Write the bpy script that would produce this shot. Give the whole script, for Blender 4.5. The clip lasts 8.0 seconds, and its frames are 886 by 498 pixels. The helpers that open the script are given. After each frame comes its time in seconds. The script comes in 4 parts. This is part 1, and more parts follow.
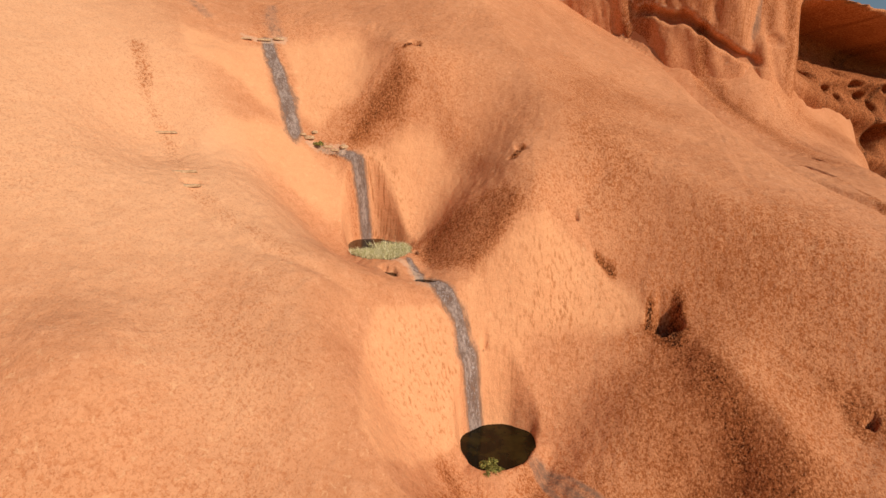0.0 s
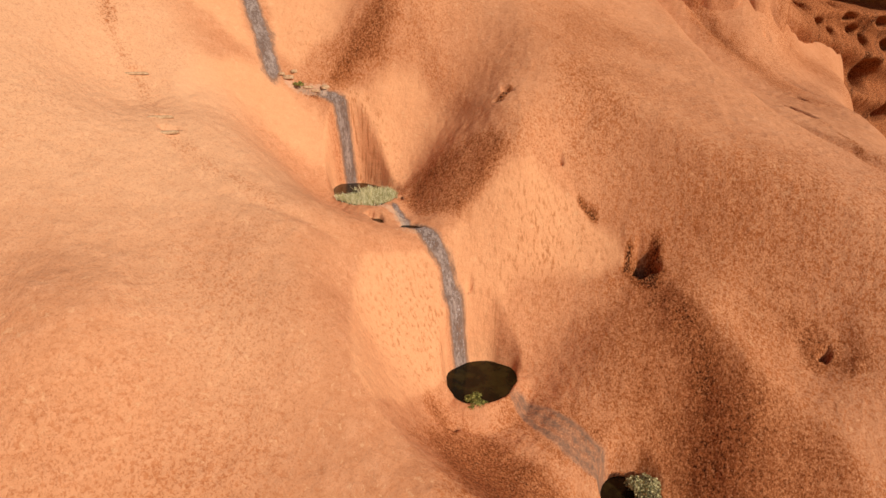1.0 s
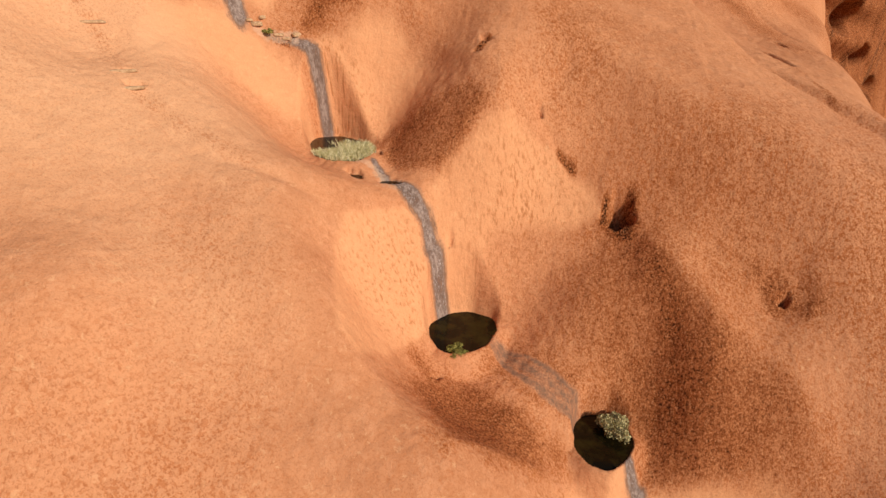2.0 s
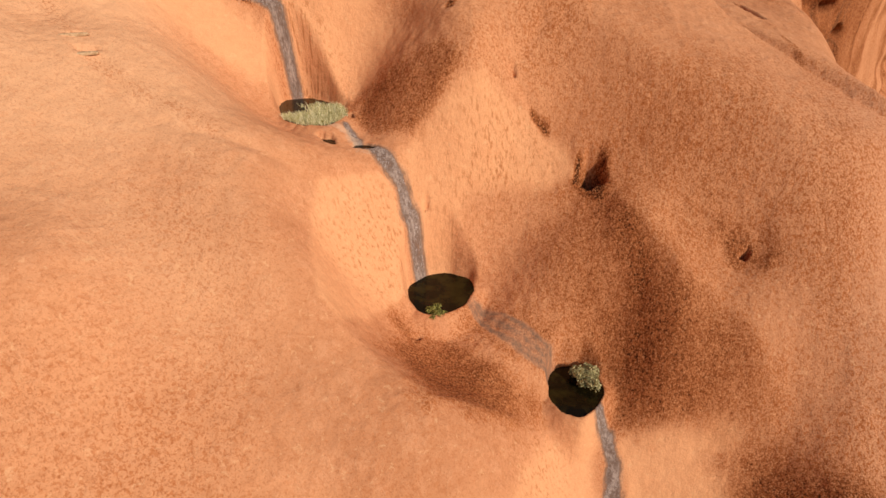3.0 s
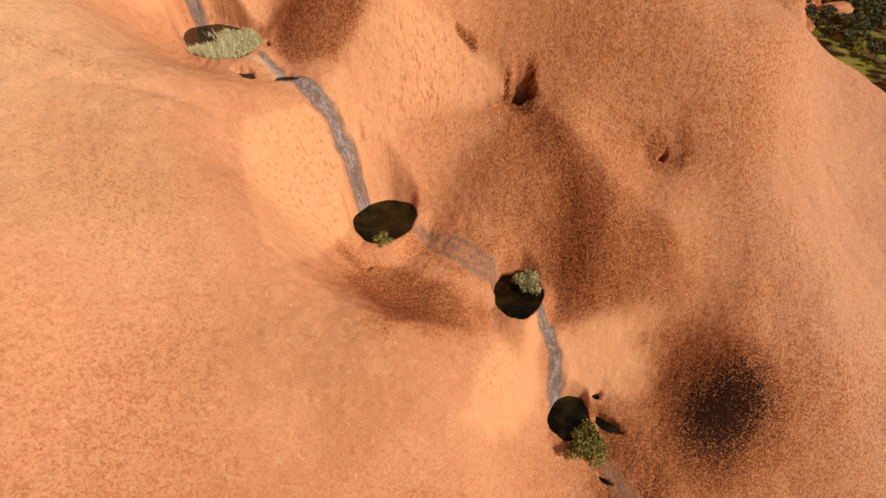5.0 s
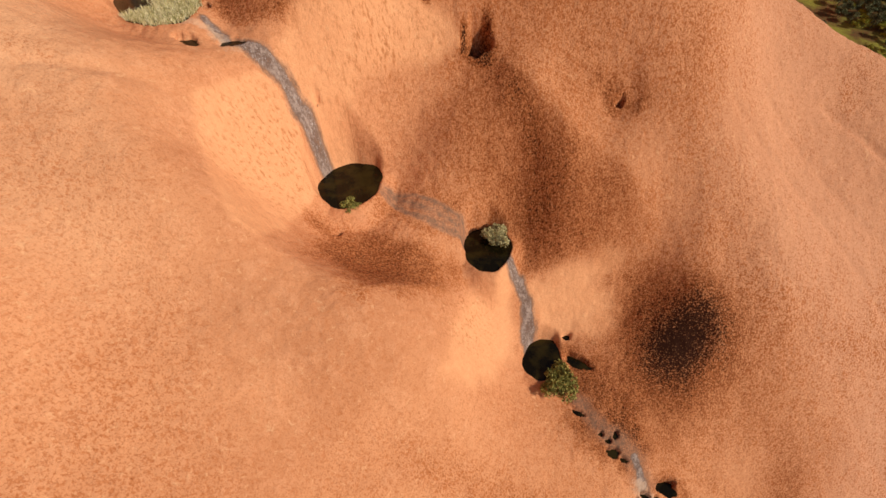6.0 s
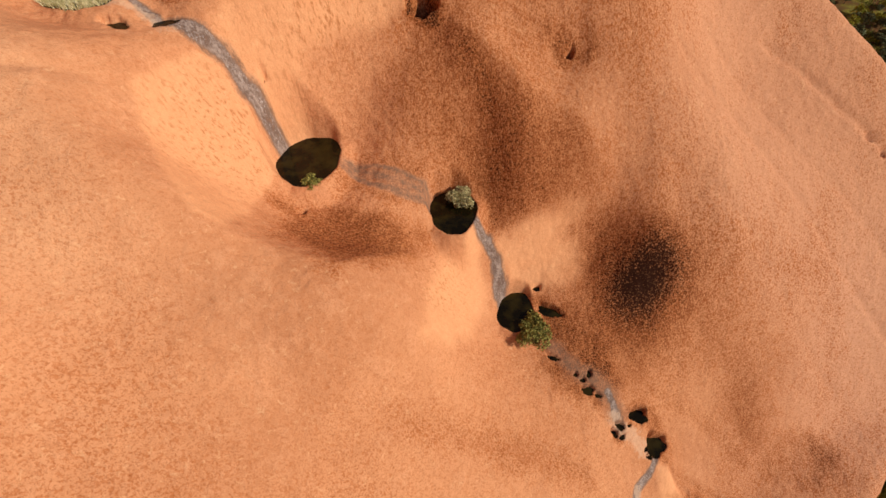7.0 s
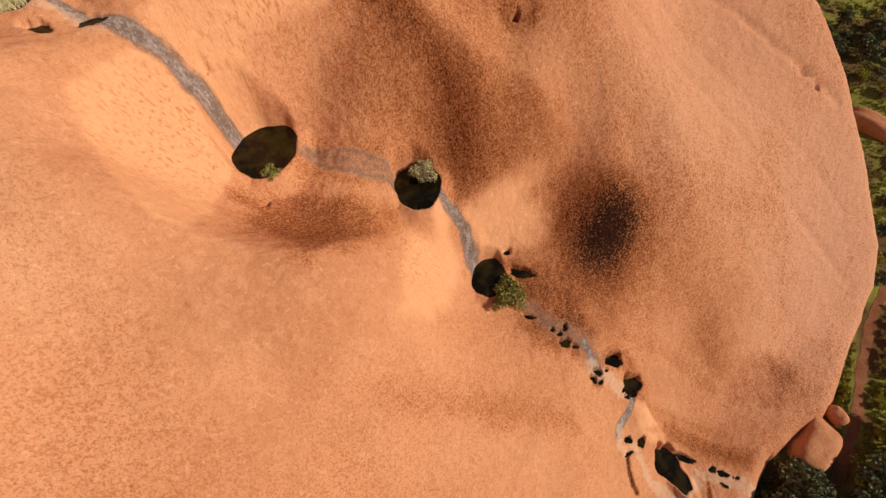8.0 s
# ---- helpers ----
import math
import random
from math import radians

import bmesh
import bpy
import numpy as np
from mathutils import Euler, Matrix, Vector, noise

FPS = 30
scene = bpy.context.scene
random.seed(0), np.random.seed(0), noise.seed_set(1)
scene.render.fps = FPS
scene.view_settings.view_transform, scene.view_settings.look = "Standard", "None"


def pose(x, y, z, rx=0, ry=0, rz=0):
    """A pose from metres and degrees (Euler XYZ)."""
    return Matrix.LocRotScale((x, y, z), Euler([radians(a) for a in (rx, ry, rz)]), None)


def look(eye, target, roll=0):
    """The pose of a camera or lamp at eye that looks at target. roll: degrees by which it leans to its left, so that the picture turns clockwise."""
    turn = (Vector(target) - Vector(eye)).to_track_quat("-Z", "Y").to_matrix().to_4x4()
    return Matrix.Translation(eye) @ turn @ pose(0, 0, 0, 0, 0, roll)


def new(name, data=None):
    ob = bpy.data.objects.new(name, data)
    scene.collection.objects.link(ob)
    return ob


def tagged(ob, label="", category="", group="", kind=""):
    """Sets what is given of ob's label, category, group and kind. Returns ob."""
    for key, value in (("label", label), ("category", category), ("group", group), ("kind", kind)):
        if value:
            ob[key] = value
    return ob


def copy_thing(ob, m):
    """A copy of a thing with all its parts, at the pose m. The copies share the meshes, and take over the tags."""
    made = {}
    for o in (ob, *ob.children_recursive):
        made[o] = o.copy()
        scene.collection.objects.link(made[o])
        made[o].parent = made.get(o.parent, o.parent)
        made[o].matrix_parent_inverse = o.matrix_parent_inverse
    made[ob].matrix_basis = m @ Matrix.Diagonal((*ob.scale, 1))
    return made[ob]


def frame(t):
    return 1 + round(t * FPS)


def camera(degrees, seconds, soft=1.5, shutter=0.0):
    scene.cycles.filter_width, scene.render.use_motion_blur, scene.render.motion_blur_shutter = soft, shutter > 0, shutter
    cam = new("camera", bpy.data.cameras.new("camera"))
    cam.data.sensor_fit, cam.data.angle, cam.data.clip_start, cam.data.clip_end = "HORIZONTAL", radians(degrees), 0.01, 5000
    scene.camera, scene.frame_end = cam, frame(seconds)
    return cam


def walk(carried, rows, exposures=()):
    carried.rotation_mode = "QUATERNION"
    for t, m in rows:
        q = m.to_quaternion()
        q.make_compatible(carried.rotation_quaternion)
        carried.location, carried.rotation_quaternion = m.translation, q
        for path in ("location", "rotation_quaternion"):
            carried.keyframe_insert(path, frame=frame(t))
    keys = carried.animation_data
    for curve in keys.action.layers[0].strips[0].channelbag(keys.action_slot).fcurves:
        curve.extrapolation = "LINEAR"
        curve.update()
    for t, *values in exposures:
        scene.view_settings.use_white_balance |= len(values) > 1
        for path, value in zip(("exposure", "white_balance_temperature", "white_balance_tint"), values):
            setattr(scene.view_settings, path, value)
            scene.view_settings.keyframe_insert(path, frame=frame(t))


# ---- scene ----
cam = camera(86.6, 8.0)
# the first eye stands 115 m over the plain; the camera climbs 12 m straight up, turning right and down
EYE = 115.0
PATH = [
    (0.0, -0.00, 0.00, 0.00, 18.81, -15.27, -0.37),
    (0.5, -0.00, -0.21, 0.91, 18.03, -19.15, -0.22),
    (1.0, 0.05, -0.32, 1.75, 16.96, -23.20, -0.15),
    (1.5, 0.06, -0.35, 2.54, 15.75, -26.69, -0.02),
    (3.0, 0.18, -0.42, 4.72, 11.04, -35.25, 0.22),
    (3.5, 0.21, -0.43, 5.47, 9.14, -37.78, 0.21),
    (4.0, 0.27, -0.47, 6.26, 6.88, -40.54, 0.14),
    (4.5, 0.24, -0.42, 7.09, 4.52, -43.34, 0.08),
    (6.0, 0.11, -0.15, 9.39, -3.88, -52.17, 0.17),
    (6.5, 0.01, 0.01, 10.10, -7.15, -54.74, 0.16),
    (7.0, -0.03, -0.01, 10.79, -10.78, -57.06, -0.01),
    (7.5, -0.13, 0.03, 11.42, -14.36, -58.96, -0.08),
    (8.0, -0.29, 0.11, 12.00, -18.21, -60.73, -0.22),
]
walk(cam, [(t, pose(x, y, EYE + z, 90 + pitch, 0, yaw) @ pose(0, 0, 0, 0, 0, roll)) for t, x, y, z, yaw, pitch, roll in PATH])

# ---- light ----
SUN_AZ, SUN_EL = -29.0, 30.0      # degrees from +x towards +y, and over the horizon
world = bpy.data.worlds.new("sky")
scene.world = world
world.use_nodes = True
wn, wl = world.node_tree.nodes, world.node_tree.links
sky = wn.new("ShaderNodeTexSky")
sky.sky_type, sky.sun_disc = "NISHITA", False
sky.sun_elevation, sky.sun_rotation = radians(SUN_EL), radians(90 - SUN_AZ)
sky.air_density, sky.dust_density = 1.0, 1.0
wn["Background"].inputs["Strength"].default_value = 0.055
wl.new(sky.outputs[0], wn["Background"].inputs["Color"])
sun = new("sun", bpy.data.lights.new("sun", "SUN"))
sun.data.energy, sun.data.angle, sun.data.color = 3.68, radians(0.53), (1.0, 0.93, 0.82)
to_sun = Vector((math.cos(radians(SUN_EL)) * math.cos(radians(SUN_AZ)), math.cos(radians(SUN_EL)) * math.sin(radians(SUN_AZ)), math.sin(radians(SUN_EL))))
sun.matrix_world = look(to_sun * 300, (0, 0, 0))
scene.view_settings.exposure = 0.0

# ---- shape of the rock ----
BASE = (-43.12, -25.72, 45.24, 6.77, 15.49, 2.20, 0.89, -1.03, -0.08, -0.25)
BOWLS = [  # plunge bowls and hollows: x, y, radius, rise
    (15.1, 40.4, 16.7, -12.8), (-12.7, 51.6, 8.1, -13.9), (-37.6, 62.8, 11.5, -19.4), (2.2, 64.8, 10.3, -9.4),
    (70.3, 69.3, 16.1, -6.6), (18.3, 104.0, 13.4, -10.3), (53.3, 12.6, 11.1, -3.2), (-16.8, 41.5, 6.3, -5.1),
    (12.5, 38.3, 7.7, -5.1), (50.7, 90.4, 9.3, -2.0), (29.6, 60.7, 5.5, -1.8), (21.7, 27.6, 6.0, -2.2),
    (36.9, 46.9, 4.1, -2.7), (-23.8, 44.8, 3.5, -3.4),
    (-4.3, 58.2, 4.8, -4.8), (15.4, 50.2, 4.2, -4.0), (23.2, 38.0, 3.6, -2.8)]
RIBS = [  # ribs and swells between them
    (64.6, 37.3, 14.7, 6.8), (-3.2, 27.8, 7.8, 5.5), (19.4, 48.6, 6.7, 4.2), (16.0, 78.8, 9.1, 10.1),
    (39.3, 73.9, 10.0, 9.5), (-35.4, 36.3, 10.6, 6.7), (49.8, 46.0, 9.1, 3.7), (-3.2, 83.1, 8.5, 4.4),
    (-17.2, 68.6, 10.0, 2.8), (-43.0, 79.2, 6.8, 3.5), (-22.0, 17.5, 7.6, 2.7), (41.2, 33.9, 3.5, 1.0),
    (84.6, 26.8, 11.2, 1.4), (21.8, 54.1, 3.5, 2.2), (-28.7, 47.1, 9.3, 3.3), (-11.6, 25.3, 5.9, 1.2),
    (-24.9, 36.2, 4.0, 1.4), (46.9, 4.0, 2.5, 1.6), (60.0, -6.0, 4.0, 1.2)]
# dents and bosses in the bowls' walls
DENTS = [
    (-43.1, 79.4, 5.3, -3.9), (-37.2, 78.6, 5.9, 1.1), (-34.3, 74.6, 6.0, 2.3), (-29.5, 72.8, 4.4, -4.4), (-23.6, 77.1, 4.6, -4.4), (-15.4, 67.5, 4.4, -2.0), (-10.2, 65.5, 4.4, 4.8), (-23.7, 63.1, 4.4, -3.5),
    (-29.9, 81.9, 6.4, 2.8), (-27.5, 70.5, 5.0, -4.2), (-17.7, 76.8, 4.6, -3.6),
    (-7.8, 59.3, 4.4, -1.0), (-3.4, 62.1, 5.5, 1.5), (6.3, 58.9, 3.4, 2.5), (13.7, 66.3, 6.9, -3.5), (14.7, 59.7, 4.8, 4.9), (23.1, 51.8, 4.9, 2.0), (19.1, 47.7, 4.2, -2.6),
    (-6.1, 39.1, 3.9, -2.2), (37.8, 42.0, 6.5, -4.6), (29.2, 42.8, 4.5, -2.4), (51.5, 43.0, 4.4, -3.0), (33.1, 50.0, 4.3, 3.8), (22.1, 39.9, 4.3, 1.4)]
# swales and swells of the open slope
SWALES = [(-44.8, 38.1, 7.5, -1.8), (-36.1, 38.5, 7.2, -3.3), (-39.0, 21.6, 5.0, 4.6), (-43.0, 53.0, 5.6, 4.5), (-39.2, 56.0, 7.4, -1.2), (-29.3, 29.7, 9.4, -4.1), (-59.4, 50.0, 5.7, -4.9), (-36.2, 48.5, 6.7, 0.8)]
# sharp-edged rims of the bowls: rise, width on the steep side, steep side (1: left of the line), plan line
RIMS = [
    (1.9, 4.0, 1, [(-18.9, 58.2), (-23.5, 54.5), (-26.2, 49.6), (-25.0, 44.1), (-23.1, 39.5), (-20.1, 35.3)]),
    (2.2, 4.0, -1, [(-18.3, 58.8), (-15.6, 61.8), (-11.4, 65.2), (-6.8, 67.8), (-1.8, 68.6), (1.8, 68.6), (6.1, 68.3)]),
    (1.7, 3.5, 1, [(14.0, 41.8), (11.3, 39.3), (8.7, 39.1), (4.8, 35.9), (2.7, 30.4), (1.6, 26.4)]),
    (1.9, 3.5, -1, [(15.0, 42.5), (19.6, 43.9), (25.1, 44.9), (30.8, 46.4), (36.3, 46.3)]),
    (2.0, 4.0, -1, [(-38.4, 83.6), (-30.2, 81.8), (-20.6, 76.8), (-13.5, 71.5), (-9.1, 70.1), (-9.4, 67.5)]),
    (1.6, 3.5, -1, [(-53.1, 83.2), (-45.1, 86.0), (-38.4, 83.6), (-34.3, 81.5), (-32.5, 78.0), (-33.3, 71.4), (-39.9, 70.1)]),
    (1.8, 4.5, -1, [(10.8, 65.2), (15.9, 61.5), (22.0, 56.5), (30.6, 53.5), (35.3, 49.0)]),
    (2.2, 5.0, -1, [(36.3, 46.3), (43.2, 42.0), (47.4, 36.9), (48.7, 31.8), (44.6, 26.8)]),
    (1.9, 4.0, 1, [(-20.1, 35.3), (-15.1, 33.6), (-7.7, 32.0), (0.7, 36.4), (5.0, 38.0)]),
    (1.4, 4.0, 1, [(-55.5, 54.5), (-51.9, 52.7), (-49.8, 58.3), (-45.7, 63.3)]), (1.2, 3.0, 1, [(-69.7, 68.0), (-64.4, 63.1), (-60.4, 67.0)])]
# shallow joints down the flank: depth, width, plan line
GROOVES = [(0.5, 0.7, [(72.0, 66.0), (79.4, 62.3), (86.7, 57.4), (95.7, 52.3), (105.8, 46.8)]), (0.3, 0.9, [(50.0, 62.0), (60.8, 55.6), (83.7, 38.8), (103.1, 27.0), (115, 18)]),
           (0.22, 1.0, [(42.0, 50.0), (56.0, 44.0), (78.0, 26.0), (96.0, 14.0)]), (0.25, 0.9, [(58.0, 66.0), (76.0, 52.0), (98.0, 40.0), (112.0, 30.0)]),
           (0.45, 0.8, [(0.0, 76.0), (-4.0, 70.5), (1.2, 68.9), (6.0, 68.2)]), (0.6, 1.0, [(50.0, 4.0), (60.0, -1.0), (71.0, -8.0), (76.0, -10.0)]),
           (0.4, 0.9, [(-48.0, 45.0), (-40.0, 42.0), (-33.0, 44.5), (-27.0, 47.5)]), (0.9, 0.45, [(39.8, -2.8), (39.6, -5.2), (39.9, -8.0), (40.6, -9.5)]), (0.6, 0.4, [(60.0, -11.9), (59.3, -13.9), (58.1, -16.4)]), (0.7, 0.6, [(48.3, 5.4), (49.3, 2.9), (53.0, 1.0)]), (0.5, 1.2, [(-20.0, 12.0), (-2.0, 15.5), (14.0, 12.5), (27.0, 7.0)])]
FOOT = -109.5  # the flank flattens out above the plain, then breaks off
# crest over which the flank rolls down to the plain
CREST = [(-60, 215), (-25, 185), (0, 165), (12, 150), (15.5, 138), (19.5, 121), (24, 109), (28, 101), (32, 95), (36, 91.5), (41, 88), (48, 84), (55, 80.5), (62, 78.8), (67, 78), (83, 72.5),
         (99, 61), (108, 51), (119, 36), (128, 22), (129, 14), (124, 8), (115.5, 2.6), (108.2, -2.8), (103.5, -6.2), (97.5, -9.3), (91.0, -10.2), (84.0, -11.8), (78.0, -13.4), (72, -17), (64, -24), (52, -44), (36, -80)]
# pools: x, y, half length, half width, turn, level, depth; the small ones without their level
POOLS = [(-33.2, 65.2, 7.2, 4.6, -42, -19.6, 0.7), (-10.6, 53.2, 5.3, 4.6, 50, -42.0, 1.6), (10.5, 46.1, 4.7, 3.9, 76, -50.8, 1.8),
         (19.9, 33.9, 4.1, 3.3, 57, -67.5, 1.4), (51.9, -8.0, 5.6, 2.75, -72, -107.3, 1.0)]
POTHOLES = [(26.3, 33.2, 2.3, 0.9, -30, 0.4), (24.7, 37.2, 0.7, 0.5, 0, 0.4), (25.3, 25.7, 1.2, 0.45, -30, 0.3), (28.8, 22.3, 0.5, 0.42, 0, 0.4), (30.0, 21.3, 0.58, 0.45, 0, 0.4), (31.4, 22.1, 0.75, 0.45, 60, 0.4),
            (30.7, 19.6, 1.15, 0.8, -10, 0.5), (32.6, 18.6, 0.8, 0.4, -25, 0.4), (41.3, 14.9, 2.0, 1.25, -15, 0.8), (36.5, 13.6, 1.2, 0.6, -30, 0.5),
            (35.1, 12.6, 1.0, 0.55, -50, 0.5), (36.8, 11.8, 0.75, 0.42, 20, 0.4), (38.7, 13.5, 0.45, 0.35, 0, 0.4), (45.3, 9.9, 2.4, 2.0, 0, 1.2),
            (42.5, 9.4, 0.5, 0.38, 30, 0.4), (43.2, 8.1, 0.8, 0.4, -20, 0.4), (41.3, 0.5, 1.1, 0.65, -20, 0.5), (45.0, -0.8, 1.15, 0.95, 30, 0.6),
            (40.7, -2.0, 1.3, 0.42, 10, 0.4), (56.6, -7.2, 2.7, 0.75, -38, 0.5), (62.0, -11.4, 0.95, 0.65, 0, 0.5), (63.9, -13.0, 1.4, 0.65, -35, 0.5),
            (62.8, -15.2, 1.0, 0.35, -50, 0.4), (66.6, -14.8, 0.5, 0.38, 0, 0.4), (-27.1, 64.3, 1.1, 0.5, 5, 0.3)]
PUDDLES = [(-27.6, 57.4, 1.5, 0.8, -20, 0.3), (-22.9, 58.7, 1.6, 0.6, 12, 0.3)]
# dry hollows: x, y, half length, half width, turn, depth
HOLLOWS = [(9.6, 66.3, 2.3, 1.7, -8, 5.5), (31.3, 60.5, 4.2, 3.1, 10, 0.45), (31.5, 60.3, 0.8, 0.6, 20, 1.6),
           (1.1, 68.9, 1.1, 0.38, -10, 0.7), (-3.5, 70.8, 0.6, 0.5, 0, 1.3), (-12.6, 74.7, 1.2, 0.6, -20, 0.9), (-13.4, 72.6, 0.9, 0.35, -10, 0.6),
           (-33.6, 84.0, 1.3, 0.8, 0, 0.8), (-13.8, 58.1, 0.55, 0.42, 60, 1.5), (-12.5, 44.4, 1.2, 0.4, 30, 0.7), (95.5, 52.2, 1.4, 0.7, -30, 0.8),
           (99.3, 49.7, 1.0, 0.7, -30, 1.2), (-51.2, 47.5, 1.4, 0.4, 35, 0.6), (-48.9, 45.9, 1.5, 0.45, 35, 0.7), (-59.2, 52.7, 1.2, 0.35, 35, 0.5)]
# the shoulder behind the crest, up to the foot of the far cliff
CREST_BEHIND = [(75, 195), (70, 180), (65, 170), (65.5, 160), (62, 148), (57, 137), (54, 128), (54.5, 118), (53, 106), (52, 97), (52.5, 90), (55, 83), (56, 76), (44, 68), (-100, 66)]
WALL = [(-60, 175), (-10, 160), (14, 156), (34, 155), (50, 160), (66, 182), (92, 208), (128, 236), (165, 285), (205, 352), (250, 405), (330, 432), (480, 440)]  # foot of the far cliff


def smooth(a, b, v):
    s = np.clip((v - a) / (b - a), 0, 1)
    return s * s * (3 - 2 * s)


def line_distance(x, y, line):
    """Distance to a polyline, positive on its left, and how far along it (in segments) the nearest place is."""
    best, side, along = np.full(x.shape, 1e9), np.zeros(x.shape), np.zeros(x.shape)
    for i, ((ax, ay), (bx, by)) in enumerate(zip(line, line[1:])):
        ux, uy = bx - ax, by - ay
        s = np.clip(((x - ax) * ux + (y - ay) * uy) / (ux * ux + uy * uy), 0, 1)
        d = np.hypot(x - ax - s * ux, y - ay - s * uy)
        near = d < best - 1e-6
        cross = ux * (y - ay) - uy * (x - ax)
        best, side, along = np.where(near, d, best), np.where(near, np.sign(cross), side), np.where(near, i + s, along)
    return best * side, along


def which_side(x, y, line):
    """1 on a polyline's left, -1 on its right, passing gently from one to the other beyond its ends."""
    best, side = np.full(x.shape, 1e9), np.zeros(x.shape)
    for (ax, ay), (bx, by) in zip(line, line[1:]):
        ux, uy = bx - ax, by - ay
        s = np.clip(((x - ax) * ux + (y - ay) * uy) / (ux * ux + uy * uy), 0, 1)
        d = np.hypot(x - ax - s * ux, y - ay - s * uy) + 1e-9
        turn = (ux * (y - ay) - uy * (x - ax)) / (math.hypot(ux, uy) * d)
        side = np.where(d < best - 1e-6, turn, np.where((d < best + 1e-6) & (np.abs(turn) > np.abs(side)), turn, side))
        best = np.minimum(best, d)
    return side


def flank(x, y):
    """The rock's height over the first eye, with its bowls and ribs."""
    X, Y = (x - 20) / 60, (y - 45) / 50
    h = sum(c * m for c, m in zip(BASE, (1, X, Y, X * X, X * Y, Y * Y, X ** 3, X * X * Y, X * Y * Y, Y ** 3)))
    for cx, cy, r, up in BOWLS + RIBS + DENTS + SWALES:
        h = h + up * np.exp(-((x - cx) ** 2 + (y - cy) ** 2) / (2 * r * r))
    for up, wide, side, line in RIMS:
        lo, hi = np.min(line, 0) - 12 * wide, np.max(line, 0) + 12 * wide
        near = (x > lo[0]) & (x < hi[0]) & (y > lo[1]) & (y < hi[1])
        d, _ = line_distance(x[near], y[near], line)
        h[near] += up * np.exp((0.3 - np.sqrt(d * d + 0.09)) / (wide * (1.8 - 0.8 * side * which_side(x[near], y[near], line))))
    # the flank levels out towards the far cliff
    level = -8 - 0.3 * (x - 31) + 0.33 * (y - 93) + 0.006 * np.clip(15 - x, 0, None) ** 2
    h = (h + level - np.sqrt((h - level) ** 2 + 2.0)) / 2
    for deep, wide, line in GROOVES:
        lo, hi = np.min(line, 0) - 4 * wide, np.max(line, 0) + 4 * wide
        near = (x > lo[0]) & (x < hi[0]) & (y > lo[1]) & (y < hi[1])
        d, _ = line_distance(x[near], y[near], line)
        h[near] -= deep * np.exp(-(d / wide) ** 2)
    return FOOT + (h - FOOT + np.sqrt((h - FOOT) ** 2 + 20)) / 2


def wave(angle, cx, cy, b):
    """Uneven outline of a pool or hole; the narrow ones are the more ragged."""
    k = 2.3 if b < 3 else 0.65
    return 1 + k * (0.05 * np.sin(3 * angle + cx) + 0.035 * np.sin(5 * angle + cy) + 0.02 * np.sin(9 * angle + cx * cy))


def local(x, y, cx, cy, a, b, turn):
    """Radius in an oval with a wavy edge: 1 on its outline."""
    c, s = math.cos(radians(turn)), math.sin(radians(turn))
    u, v = ((x - cx) * c + (y - cy) * s) / a, ((y - cy) * c - (x - cx) * s) / b
    angle = np.arctan2(v, u)
    return np.hypot(u, v) / wave(angle, cx, cy, b)


def levelled(rows):
    """Small pools, each filled to the lowest place of its rim."""
    out = []
    for cx, cy, a, b, turn, depth in rows:
        w, c, s = np.linspace(0, 6.2, 24), math.cos(radians(turn)), math.sin(radians(turn))
        u, v = a * np.cos(w), b * np.sin(w)
        out.append((cx, cy, a, b, turn, float(np.percentile(flank(cx + u * c - v * s, cy + u * s + v * c), 20)) - 0.25, depth))
    return out


def with_pools(x, y, h):
    for cx, cy, a, b, turn, level, depth in POOLS + POTHOLES + PUDDLES:
        near = (np.abs(x - cx) < 2.5 * a + 1) & (np.abs(y - cy) < 2.5 * a + 1)
        if not near.any():
            continue
        r, g = local(x[near], y[near], cx, cy, a, b, turn), h[near]
        reach = np.where(g > level, 1.2, 1.6)
        g = np.where(r < reach, level + 0.2 + (g - level - 0.2) * smooth(0.98, reach, r), g)
        h[near] = np.where(r < 1.0, level + 0.2 - (depth + 0.2) * (1 - np.clip(r, 0, 1) ** 6), g)
    for cx, cy, a, b, turn, depth in HOLLOWS:
        near = (np.abs(x - cx) < 2 * a + 1) & (np.abs(y - cy) < 2 * a + 1)
        h[near] -= depth * (1 - smooth(0.5, 1.05, local(x[near], y[near], cx, cy, a, b, turn)))
    return h


POTHOLES, PUDDLES = levelled(POTHOLES), levelled(PUDDLES)


def fall(d, steep, width):
    return steep * (np.sqrt(d * d + width * width) + d) / 2


